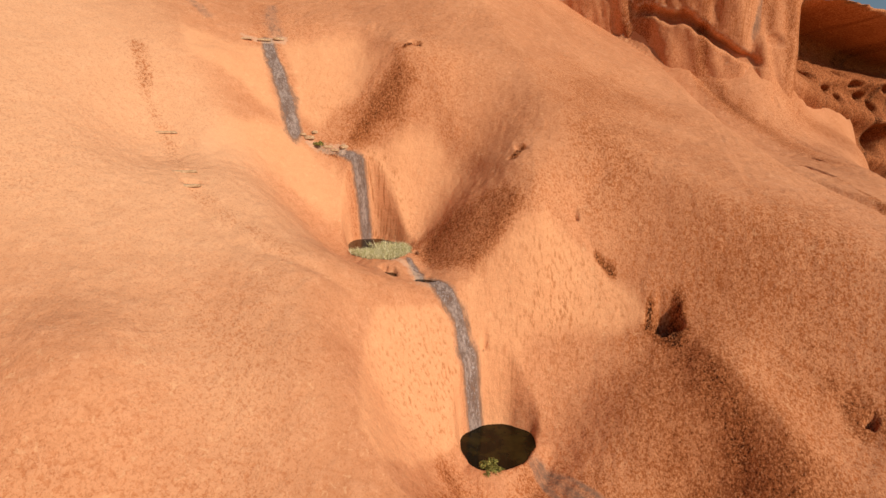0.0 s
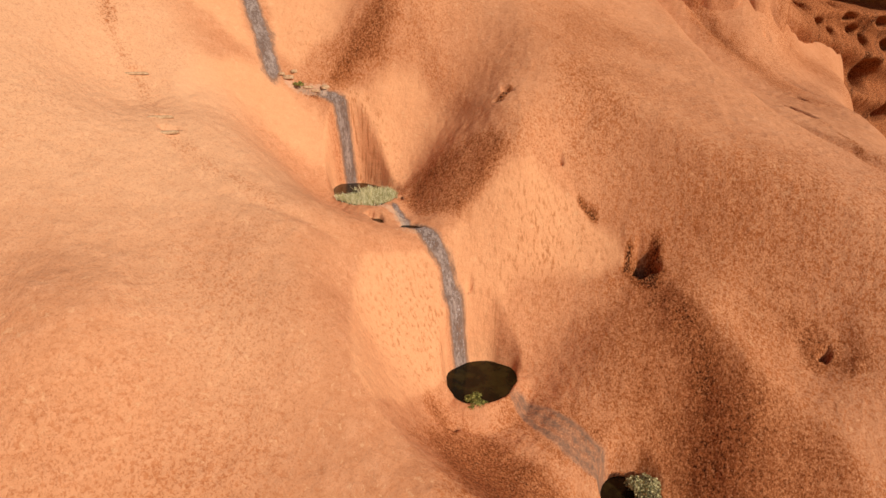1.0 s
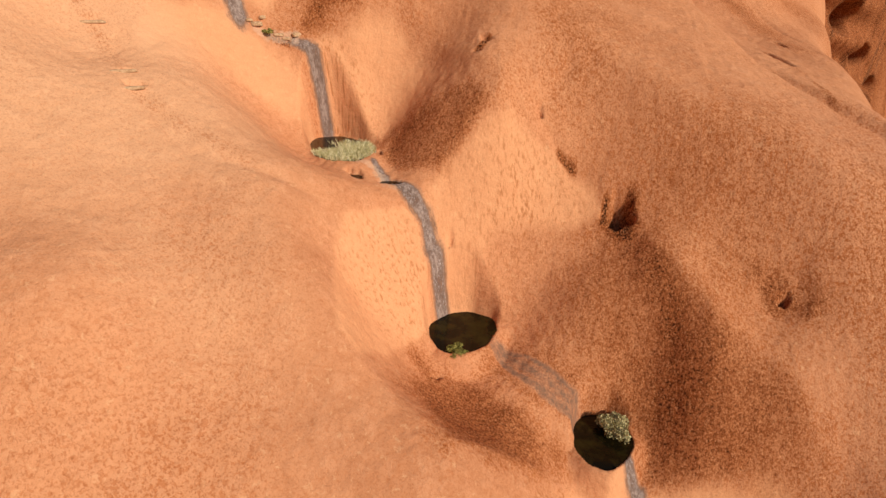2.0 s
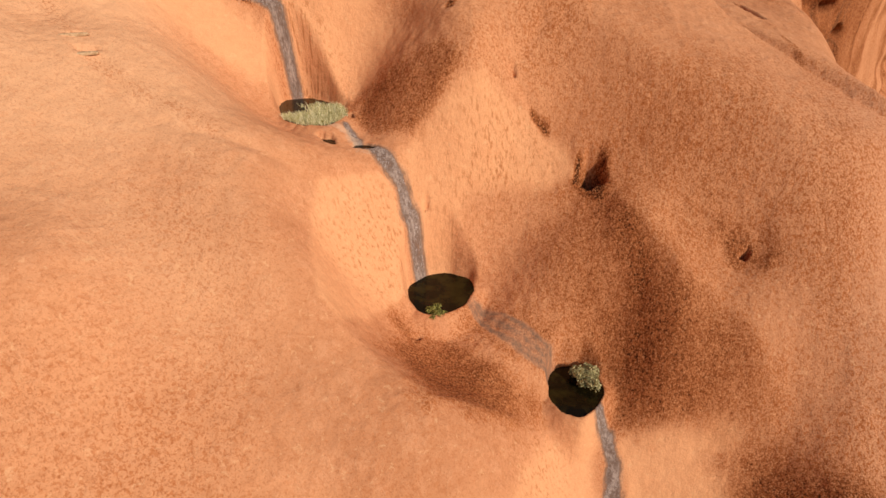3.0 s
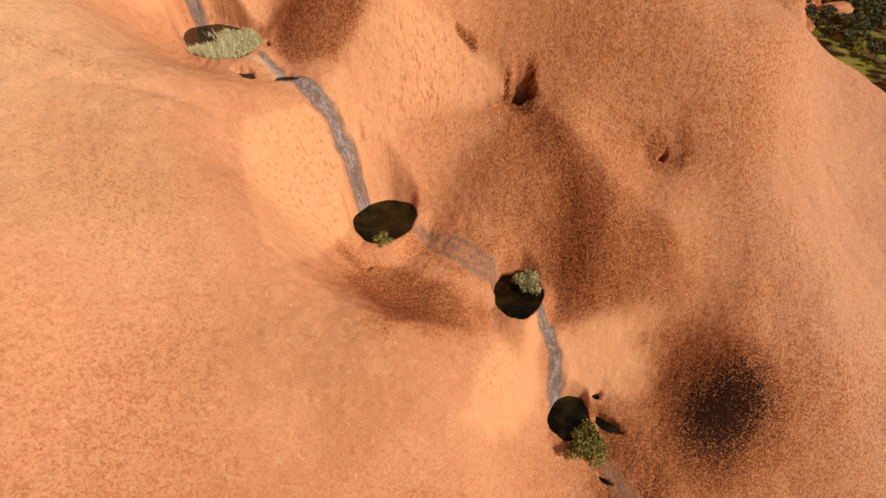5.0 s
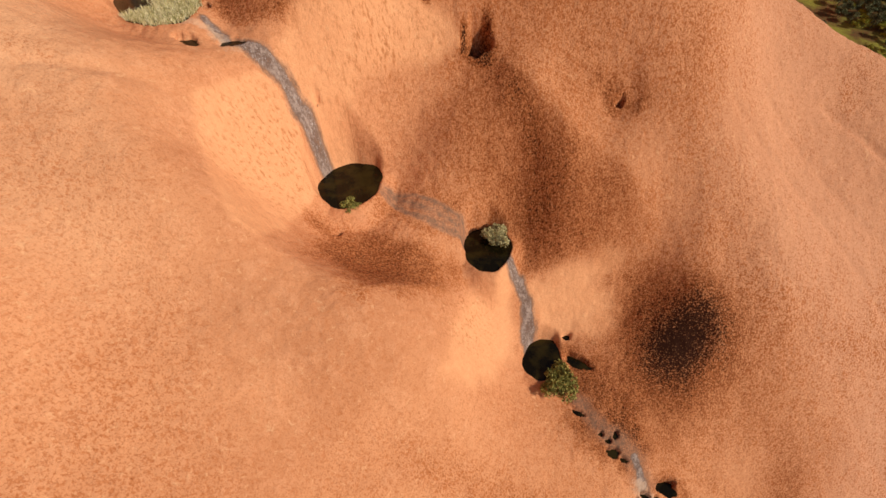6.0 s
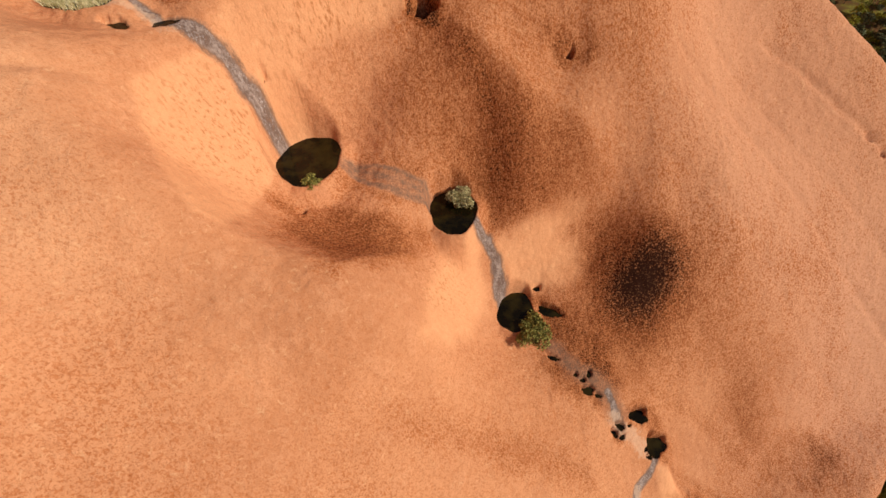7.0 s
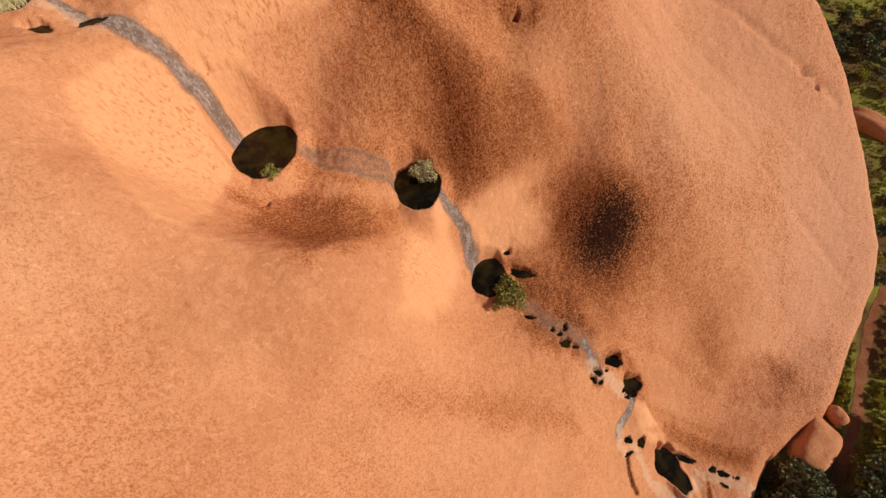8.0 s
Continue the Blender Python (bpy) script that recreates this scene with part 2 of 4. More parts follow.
def lobe(x, y):
    w, _ = line_distance(x, y, WALL)
    h = -12 - 0.2 * (x - 50) + 0.17 * (y - 102) + 21 * (1 - 0.75 * smooth(38, 54, x)) * np.exp(-np.abs(w) / 7.5) + 0.45 * np.sin(0.16 * (x - 0.7 * y)) + 0.25 * np.sin(0.31 * x + 0.22 * y)
    for cx, cy, a, b, turn, depth in ((36.2, 104, 4.5, 1.1, -62, 1.8), (40.5, 116.5, 2.0, 0.7, -60, 1.2), (40.6, 148, 1.3, 0.8, -20, 1.4), (41.7, 154, 0.9, 0.7, 0, 1.2), (44.0, 154.5, 1.0, 0.6, 0, 1.2),
                                      (47.2, 153.5, 1.3, 0.7, -20, 1.4), (24, 149, 7, 1.6, -35, 1.3), (29, 143, 8, 1.2, -50, 0.8), (44, 132, 9, 0.8, -58, 0.5), (47, 118, 9, 0.7, -65, 0.5), (20, 154, 5, 1.4, -30, 1.3)):
        h = h - depth * (1 - smooth(0.2, 1.2, local(x, y, cx, cy, a, b, turn)))
    return h


def rock_height(x, y):
    x, y = np.asarray(x, float), np.asarray(y, float)
    d, _ = line_distance(x, y, CREST)
    front = with_pools(x, y, flank(x, y)) - fall(d, 2.6, 2.0)
    e, _ = line_distance(x, y, CREST_BEHIND)
    behind = lobe(x, y) - fall(e, 3.0, 2.5)
    return np.maximum(front, behind - 1.2 * np.clip(-d, 0, None))


# ---- noise in arrays ----
def value_noise(x, y, seed=0):
    xi, yi = np.floor(x).astype(np.int64), np.floor(y).astype(np.int64)
    fx, fy = x - xi, y - yi
    fx, fy = fx * fx * (3 - 2 * fx), fy * fy * (3 - 2 * fy)

    def corner(a, b):
        n = (a * 374761393 + b * 668265263 + seed * 974634777) & 0x7FFFFFFF
        n = ((n ^ (n >> 13)) * 1274126177) & 0x7FFFFFFF
        return ((n ^ (n >> 16)) & 0xFFFF) / 32767.5 - 1
    top = corner(xi, yi) * (1 - fx) + corner(xi + 1, yi) * fx
    low = corner(xi, yi + 1) * (1 - fx) + corner(xi + 1, yi + 1) * fx
    return top * (1 - fy) + low * fy


def fractal(x, y, seed=0, octaves=4):
    return sum(value_noise(x * 2 ** k, y * 2 ** k, seed + k) / 2 ** k for k in range(octaves))


# ---- materials ----
class Nodes:
    """A short way to write a node material."""

    def __init__(self, name, rough=0.9):
        self.mat = bpy.data.materials.new(name)
        self.mat.use_nodes = True
        self.tree = self.mat.node_tree
        self.out = self.tree.nodes["Principled BSDF"]
        self.out.inputs["Roughness"].default_value = rough
        self.out.inputs["Specular IOR Level"].default_value = 0.12

    def put(self, socket, value):
        if isinstance(value, bpy.types.NodeSocket):
            self.tree.links.new(value, socket)
        elif isinstance(value, tuple):
            socket.default_value = (*value, 1) if len(value) == 3 and socket.type == "RGBA" else value
        else:
            socket.default_value = value

    def noise(self, scale, detail=4.0, rough=0.55, stretch=(1, 1, 1), where=None, warp=0.0):
        n = self.tree.nodes.new("ShaderNodeTexNoise")
        if where is None:
            where = self.tree.nodes.new("ShaderNodeNewGeometry").outputs["Position"]
        if stretch != (1, 1, 1):
            m = self.tree.nodes.new("ShaderNodeMapping")
            m.inputs["Scale"].default_value = stretch
            self.put(m.inputs["Vector"], where)
            where = m.outputs[0]
        self.put(n.inputs["Vector"], where)
        n.inputs["Scale"].default_value, n.inputs["Detail"].default_value = scale, detail
        n.inputs["Roughness"].default_value, n.inputs["Distortion"].default_value = rough, warp
        return n.outputs["Fac"]

    def cells(self, scale):
        n = self.tree.nodes.new("ShaderNodeTexVoronoi")
        n.inputs["Scale"].default_value = scale
        self.put(n.inputs["Vector"], self.tree.nodes.new("ShaderNodeNewGeometry").outputs["Position"])
        return n.outputs["Distance"]

    def math(self, kind, a, b=0.0, c=0.0):
        n = self.tree.nodes.new("ShaderNodeMath")
        n.operation = kind
        for s, v in zip(n.inputs, (a, b, c)):
            self.put(s, v)
        return n.outputs[0]

    def span(self, v, low, high):
        n = self.tree.nodes.new("ShaderNodeMapRange")
        n.interpolation_type = "SMOOTHSTEP"
        for s, q in zip(n.inputs, (v, low, high, 0.0, 1.0)):
            self.put(s, q)
        return n.outputs[0]

    def mix(self, fac, a, b, kind="MIX"):
        n = self.tree.nodes.new("ShaderNodeMix")
        n.data_type, n.blend_type = "RGBA", kind
        self.put(n.inputs[0], fac)
        self.put(n.inputs[6], a)
        self.put(n.inputs[7], b)
        return n.outputs[2]

    def attribute(self, name):
        n = self.tree.nodes.new("ShaderNodeAttribute")
        n.attribute_name = name
        return n.outputs["Fac"]

    def chance(self):
        return self.tree.nodes.new("ShaderNodeObjectInfo").outputs["Random"]

    def islands(self):
        return self.tree.nodes.new("ShaderNodeNewGeometry").outputs["Random Per Island"]

    def bump(self, height, distance, strength=1.0, normal=None):
        n = self.tree.nodes.new("ShaderNodeBump")
        n.inputs["Distance"].default_value, n.inputs["Strength"].default_value = distance, strength
        self.put(n.inputs["Height"], height)
        if normal is not None:
            self.put(n.inputs["Normal"], normal)
        return n.outputs[0]

    def done(self, color, normal=None):
        self.put(self.out.inputs["Base Color"], color)
        if normal is not None:
            self.put(self.out.inputs["Normal"], normal)
        return self.mat


def make_rock(name, varnish=0.0):
    """Red sandstone: orange rind with dark varnish flecks, pale scars, wash-worn streaks and lime."""
    n = Nodes(name, 0.92)
    broad = n.noise(0.045, 5.0, 0.6)
    mottled = n.noise(0.4, 4.0, 0.6)
    grain = n.noise(2.8, 3.0, 0.62, stretch=(1.0, 1.0, 0.6), warp=0.5)
    pepper = n.noise(5.0, 3.0, 0.62, stretch=(1.0, 1.0, 0.6), warp=0.4)
    fine = n.noise(9.0, 4.0, 0.65)
    stain_shade = n.math("ADD", n.attribute("stain_shade"), varnish)
    color = n.mix(n.span(broad, 0.35, 0.65), (0.70, 0.303, 0.142), (0.575, 0.235, 0.107))
    color = n.mix(n.math("MULTIPLY", n.span(mottled, 0.45, 0.7), 0.4), color, (0.79, 0.375, 0.195))
    color = n.mix(n.math("MULTIPLY", n.attribute("clean"), 0.8), color, n.mix(mottled, (0.89, 0.442, 0.220), (0.79, 0.345, 0.155)))
    patchy = n.noise(1.0, 5.0, 0.65, stretch=(1.0, 1.0, 1.6), warp=0.6)
    color = n.mix(n.math("MULTIPLY", n.span(patchy, 0.46, 0.66), n.math("SUBTRACT", 0.32, n.math("MULTIPLY", n.attribute("clean"), 0.22))), color, (0.44, 0.145, 0.050))
    color = n.mix(n.math("MULTIPLY", n.attribute("bleach"), 0.7), color, n.mix(mottled, (0.80, 0.405, 0.205), (0.88, 0.49, 0.27)))
    ash = n.attribute("ash")
    color = n.mix(n.math("MULTIPLY", ash, 0.85), color, n.mix(mottled, (0.64, 0.295, 0.165), (0.73, 0.36, 0.215)))
    # rind of varnish and painted wall shade: a broad tone, and flecks that thicken with it
    rind = n.span(n.math("ADD", stain_shade, n.math("MULTIPLY", n.math("SUBTRACT", mottled, 0.5), 0.45)), 0.08, 1.0)
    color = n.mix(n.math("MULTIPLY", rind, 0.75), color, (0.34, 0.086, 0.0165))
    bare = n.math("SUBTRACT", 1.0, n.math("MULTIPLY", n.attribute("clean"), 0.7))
    edge = n.math("SUBTRACT", n.math("SUBTRACT", 0.577, n.math("MULTIPLY", stain_shade, 0.125)), n.math("MULTIPLY", n.math("SUBTRACT", mottled, 0.5), 0.2))
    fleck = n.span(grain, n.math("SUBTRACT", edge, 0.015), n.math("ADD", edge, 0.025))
    color = n.mix(n.math("MULTIPLY", n.math("MULTIPLY", fleck, bare), n.math("ADD", n.math("MULTIPLY_ADD", ash, 0.42, 0.16), n.math("MULTIPLY", n.span(stain_shade, 0.02, 0.42), 0.54))), color, n.mix(n.span(stain_shade, 0.2, 0.9), (0.42, 0.106, 0.021), (0.19, 0.043, 0.008)))
    speck = n.math("MULTIPLY", n.math("MULTIPLY", n.span(pepper, 0.54, 0.62), bare), n.math("ADD", 0.2, n.math("MULTIPLY", n.span(stain_shade, 0.02, 0.5), 0.48)))
    color = n.mix(speck, color, n.mix(n.span(stain_shade, 0.2, 0.9), (0.30, 0.069, 0.013), (0.12, 0.028, 0.006)))
    # bare grains between the flecks
    color = n.mix(n.math("MULTIPLY", n.math("SUBTRACT", 1.0, n.span(pepper, 0.36, 0.45)), n.math("ADD", n.math("MULTIPLY", ash, 0.6), n.math("MULTIPLY", n.span(stain_shade, 0.02, 0.4), 0.55))), color, n.mix(ash, (0.74, 0.335, 0.155), (0.77, 0.39, 0.225)))
    # pale flakes where the rind has come away
    scar = n.span(n.noise(1.3, 4.0, 0.6, warp=0.8), 0.60, 0.68)
    color = n.mix(n.math("MULTIPLY", scar, n.math("SUBTRACT", 0.42, n.math("MULTIPLY", rind, 0.42))), color, (0.82, 0.45, 0.23))
    color = n.mix(n.math("MULTIPLY", n.span(fine, 0.35, 0.7), 0.16), color, (0.36, 0.125, 0.045))
    color = n.mix(n.math("MULTIPLY", n.span(n.math("ADD", stain_shade, n.math("MULTIPLY", n.math("SUBTRACT", n.math("MULTIPLY_ADD", pepper, 0.6, n.math("MULTIPLY", grain, 0.5)), 0.55), 5.0)), 1.0, 1.9), 0.97), color, (0.024, 0.0065, 0.0022))
    # curtain of drip lines on the steep faces
    drip = n.noise(1.0, 5.0, 0.65, stretch=(2.4, 2.4, 0.07))
    color = n.mix(n.math("MULTIPLY", n.math("MULTIPLY", n.span(drip, 0.5, 0.66), n.attribute("drip")), 0.75), color, (0.40, 0.125, 0.034))
    # wet-weather streaks: a bleached fringe and a grey core
    streak = n.attribute("streak")
    line = n.math("ADD", n.math("MULTIPLY", n.noise(1.0, 5.0, 0.7, stretch=(1.0, 1.0, 0.22)), 0.6), n.math("MULTIPLY", n.noise(4.0, 4.0, 0.7, stretch=(1.0, 1.0, 0.3)), 0.4))
    ragged = n.math("MULTIPLY", n.span(n.math("ADD", streak, n.math("MULTIPLY", n.math("SUBTRACT", line, 0.5), 2.6)), 0.18, 0.85), n.span(streak, 0.02, 0.35))
    color = n.mix(n.math("MULTIPLY", n.span(streak, 0.03, 0.5), 0.4), color, (0.47, 0.25, 0.155))
    gray = n.mix(n.span(streak, 0.62, 0.95), (0.20, 0.112, 0.072), n.mix(n.span(line, 0.42, 0.62), (0.122, 0.088, 0.075), (0.37, 0.29, 0.25)))
    color = n.mix(n.math("MULTIPLY", ragged, 0.88), color, gray)
    salt = n.span(n.noise(5.0, 4.0, 0.7, stretch=(1.0, 1.0, 0.4)), 0.55, 0.66)
    color = n.mix(n.math("MULTIPLY", n.math("MULTIPLY", salt, n.span(streak, 0.55, 0.95)), n.math("MULTIPLY", n.span(n.noise(0.16, 3.0), 0.42, 0.6), 0.75)), color, (0.56, 0.48, 0.45))
    lime = n.span(n.math("ADD", n.attribute("lime"), n.math("MULTIPLY", n.math("SUBTRACT", n.noise(0.9, 5.0, 0.75), 0.5), 2.6)), 0.42, 0.95)
    color = n.mix(n.math("MULTIPLY", lime, 0.5), color, n.mix(grain, (0.70, 0.41, 0.245), (0.66, 0.46, 0.33)))
    height = n.math("ADD", n.math("MULTIPLY", grain, -0.5), n.math("ADD", n.math("MULTIPLY", pepper, -0.4), n.math("MULTIPLY", fine, 0.12)))
    normal = n.bump(height, 0.16, 0.8)
    normal = n.bump(mottled, 0.6, 0.5, normal)
    return n.done(color, normal)


rock_mat = make_rock("red sandstone")
cliff_mat = make_rock("weathered sandstone", 0.1)


def make_soil():
    n = Nodes("scrub soil", 0.95)
    patch, grit = n.noise(0.05, 5.0, 0.6), n.noise(1.2, 5.0, 0.65)
    color = n.mix(n.span(grit, 0.4, 0.62), (0.19, 0.075, 0.028), (0.11, 0.085, 0.028))
    color = n.mix(n.span(patch, 0.44, 0.6), color, n.mix(grit, (0.13, 0.12, 0.02), (0.42, 0.38, 0.06)))
    return n.done(color, n.bump(grit, 0.3, 0.8))


def make_track():
    n = Nodes("red dirt track", 0.95)
    grit, rut = n.noise(2.5, 5.0, 0.6), n.noise(0.25, 3.0)
    return n.done(n.mix(n.span(n.math("ADD", grit, rut), 0.8, 1.25), (0.22, 0.078, 0.032), (0.33, 0.13, 0.058)), n.bump(grit, 0.1, 0.6))


def make_leaf(name, dark, light):
    n = Nodes(name, 0.6)
    tone = n.math("ADD", n.math("MULTIPLY", n.islands(), 0.7), n.math("MULTIPLY", n.noise(0.9, 3.0), 0.45))
    return n.done(n.mix(n.span(tone, 0.2, 0.95), dark, light))


def make_bark():
    n = Nodes("bark", 0.9)
    rough = n.noise(6.0, 5.0, 0.6, stretch=(1, 1, 0.25))
    return n.done(n.mix(rough, (0.07, 0.05, 0.035), (0.20, 0.16, 0.12)), n.bump(rough, 0.05))


def make_water():
    n = Nodes("still dark water", 0.06)
    n.out.inputs["IOR"].default_value = 1.33
    n.out.inputs["Specular IOR Level"].default_value = 0.4
    weed = n.noise(0.35, 4.0, 0.6)
    color = n.mix(n.span(weed, 0.42, 0.68), (0.008, 0.0055, 0.002), (0.032, 0.022, 0.005))
    return n.done(color, n.bump(n.noise(3.0, 2.0), 0.01, 0.3))


def make_pale():
    n = Nodes("bleached sandstone", 0.9)
    grit = n.noise(3.0, 5.0, 0.65)
    return n.done(n.mix(n.span(grit, 0.35, 0.65), (0.42, 0.24, 0.12), (0.66, 0.43, 0.25)), n.bump(grit, 0.1, 0.8))


pale_mat = make_pale()
soil_mat, track_mat, bark_mat, water_mat = make_soil(), make_track(), make_bark(), make_water()
gum_leaf = make_leaf("gum leaf", (0.05, 0.056, 0.022), (0.27, 0.265, 0.12))
wattle_leaf = make_leaf("wattle leaf", (0.18, 0.175, 0.022), (0.55, 0.50, 0.075))
fig_leaf = make_leaf("fig leaf", (0.10, 0.092, 0.018), (0.44, 0.38, 0.10))
grey_leaf = make_leaf("saltbush leaf", (0.22, 0.18, 0.06), (0.74, 0.62, 0.32))
reed_leaf = make_leaf("dry reed", (0.42, 0.36, 0.12), (0.92, 0.82, 0.52))
grass_leaf = make_leaf("spinifex", (0.10, 0.10, 0.018), (0.40, 0.37, 0.075))


# ---- helpers for building ----
def mesh_from(name, co, faces, material, smooth_faces=False):
    data = bpy.data.meshes.new(name)
    data.from_pydata([tuple(v) for v in co], [], faces)
    if smooth_faces:
        data.polygons.foreach_set("use_smooth", np.ones(len(data.polygons), bool))
    data.materials.append(material)
    data.update()
    return data


def part(name, data, parent=None, label=""):
    ob = new(name, data)
    if parent:
        ob.parent = parent
    return tagged(ob, label)


def fast_mesh(name, co, quads, material, attributes=None):
    """A smooth mesh from arrays of corners and four-sided faces."""
    data = bpy.data.meshes.new(name)
    data.vertices.add(len(co))
    data.vertices.foreach_set("co", co.astype(np.float32).ravel())
    data.loops.add(quads.size)
    data.loops.foreach_set("vertex_index", quads.astype(np.int32).ravel())
    data.polygons.add(len(quads))
    data.polygons.foreach_set("loop_start", np.arange(0, quads.size, 4, dtype=np.int32))
    data.polygons.foreach_set("use_smooth", np.ones(len(quads), bool))
    for key, values in (attributes or {}).items():
        data.attributes.new(key, "FLOAT", "POINT").data.foreach_set("value", values.astype(np.float32))
    data.update(calc_edges=True)
    data.materials.append(material)
    return data


def grid_quads(n, m):
    index = np.arange(n * m).reshape(n, m)
    return np.stack([index[:-1, :-1], index[:-1, 1:], index[1:, 1:], index[1:, :-1]], -1).reshape(-1, 4)


def sheet(name, xs, ys, height, material, keep=None, attributes=None):
    """Ground over the lines xs and ys, with height(x, y)."""
    x, y = np.meshgrid(xs, ys)
    z = height(x, y)
    quads = grid_quads(len(ys), len(xs))
    co = np.stack([x, y, z], -1).reshape(-1, 3)
    if keep is not None:
        quads = quads[keep(x, y, z).ravel()[quads].any(1)]
        used = np.unique(quads)
        remap = np.zeros(len(co), int)
        remap[used] = np.arange(len(used))
        co, quads = co[used], remap[quads]
    made = {k: f(co[:, 0], co[:, 1]) for k, f in (attributes or {}).items()}
    return new(name, fast_mesh(name, co, quads, material, made))


def lines(*spans):
    """Grid lines: (start, end, step) one after the other."""
    return np.concatenate([np.arange(a, b, s) for a, b, s in spans])


# ---- the rock flank ----
# wash streaks: half width and plan line
FAINT = [(1.5, [(-5.4, 52.0), (-1.5, 50.4), (2.4, 49.0), (6.1, 48.0), (7.9, 47.6)]), (2.0, [(25.5, 27.5), (29.3, 22.6), (32.3, 20.9), (35.2, 17.5), (36, 15)]),
         (0.9, [(-75, 74.5), (-71.5, 73.5), (-68.5, 72.6)]), (1.2, [(-62.5, 83.5), (-61.1, 80.6), (-58.2, 77.8)])]
STRANDS = [(0.75, [(-5.6, 51.3), (-2.1, 48.9), (2.1, 47.6), (6.0, 46.8), (7.4, 46.2)]), (0.4, [(-5.2, 52.5), (-1.0, 51.7), (2.8, 50.4), (6.3, 49.0), (7.4, 48.0)]), (0.3, [(-5.4, 52.0), (-1.5, 50.6), (2.4, 49.2), (6.1, 47.8)])]
STREAKS = [
    (1.35, [(-58.2, 75.3), (-53.4, 71.9), (-49.6, 68.8)]), (0.7, [(-42.2, 71.1), (-40.0, 71.3), (-38.9, 71.2), (-37.9, 70.5)]),
    (1.05, [(-26.2, 61.3), (-23.1, 58.8), (-18.8, 57.9), (-17.4, 57.4), (-16.0, 55.9), (-15.1, 55.8), (-14.2, 55.6)]),
    (1.5, [(14.1, 43.2), (15.6, 42.5), (17.0, 40.7), (17.5, 38.5), (17.3, 36.5)]),
    (1.0, [(34.4, 18.9), (35.3, 17.2), (35.7, 15.2)]), (0.85, [(44.6, 7.6), (42.5, 5.4), (39.3, 3.4), (38.4, 2.0)])]
# old brown seeps, and dark lines in the gap behind the crest
FILMS = [(0.9, [(-64.7, 55.1), (-61.7, 53.2), (-59.0, 52.1), (-55.7, 50.1), (-51.0, 46.9)]), (0.8, [(-48.6, 45.1), (-45.0, 44.7), (-39.1, 44.6), (-35.1, 45.1)]),
         (1.1, [(44.0, 18.5), (48.1, 17.2), (59.3, 11.7), (69.3, 4.2)]), (0.9, [(45.4, 8.2), (49.0, 5.0), (57.6, 0.6), (69.8, -6.7)])]     # fainter ones
SEEPS = [(1.2, [(-68, 57.5), (-64.7, 55.1)]),
         (1.0, [(35.0, 107.0), (36.5, 103.0), (38.5, 97.0)]), (0.6, [(39.0, 92.5), (41.3, 85.5)])]
# dark lines along cracks; the 1.3 wide one paints the cave's shade
CRACKS_CAVE_SHADE = [(0.4, [(0.0, 69.0), (2.2, 68.7)]), (0.5, [(7.6, 67.0), (7.5, 65.6)]), (1.3, [(9.2, 66.0), (10.3, 65.9)]), (0.5, [(39.8, -2.8), (39.6, -5.2), (39.9, -8.0), (40.6, -9.5)]), (0.4, [(60.0, -11.9), (59.3, -13.9), (58.1, -16.4)]),
          (0.35, [(-13.5, 72.6), (-12.9, 73.4), (-12.4, 74.7)]), (0.4, [(-35.0, 82.5), (-33.0, 84.3)]), (1.0, [(36.2, 13.6), (36.0, 12.4)]), (0.35, [(-45.6, 69.8), (-43.0, 70.6), (-42.0, 71.2)])]
LIME = [(1.5, [(35.2, 15.1), (36.0, 13.0), (39.5, 12.0), (42.3, 9.4)]), (1.1, [(39.2, 3.0), (38.4, 0.0), (39.5, -1.5)]), (1.1, [(42.0, 0.0), (44.0, -4.0), (45.0, -8.5), (47.5, -12.0)]),
        (2.2, [(58.0, -11.0), (64.0, -14.0), (69.0, -18.0)]), (0.5, [(-62.0, 73.5), (-59.0, 75.0), (-56.5, 78.0)]), (0.6, [(-47.5, 69.2), (-45.0, 70.0), (-42.0, 71.6)]),
        (0.9, [(-30, 60.5), (-26.0, 60.2), (-22.5, 58.0)]), (1.4, [(47.0, -10.0), (50.0, -14.0), (57.0, -12.5)])]
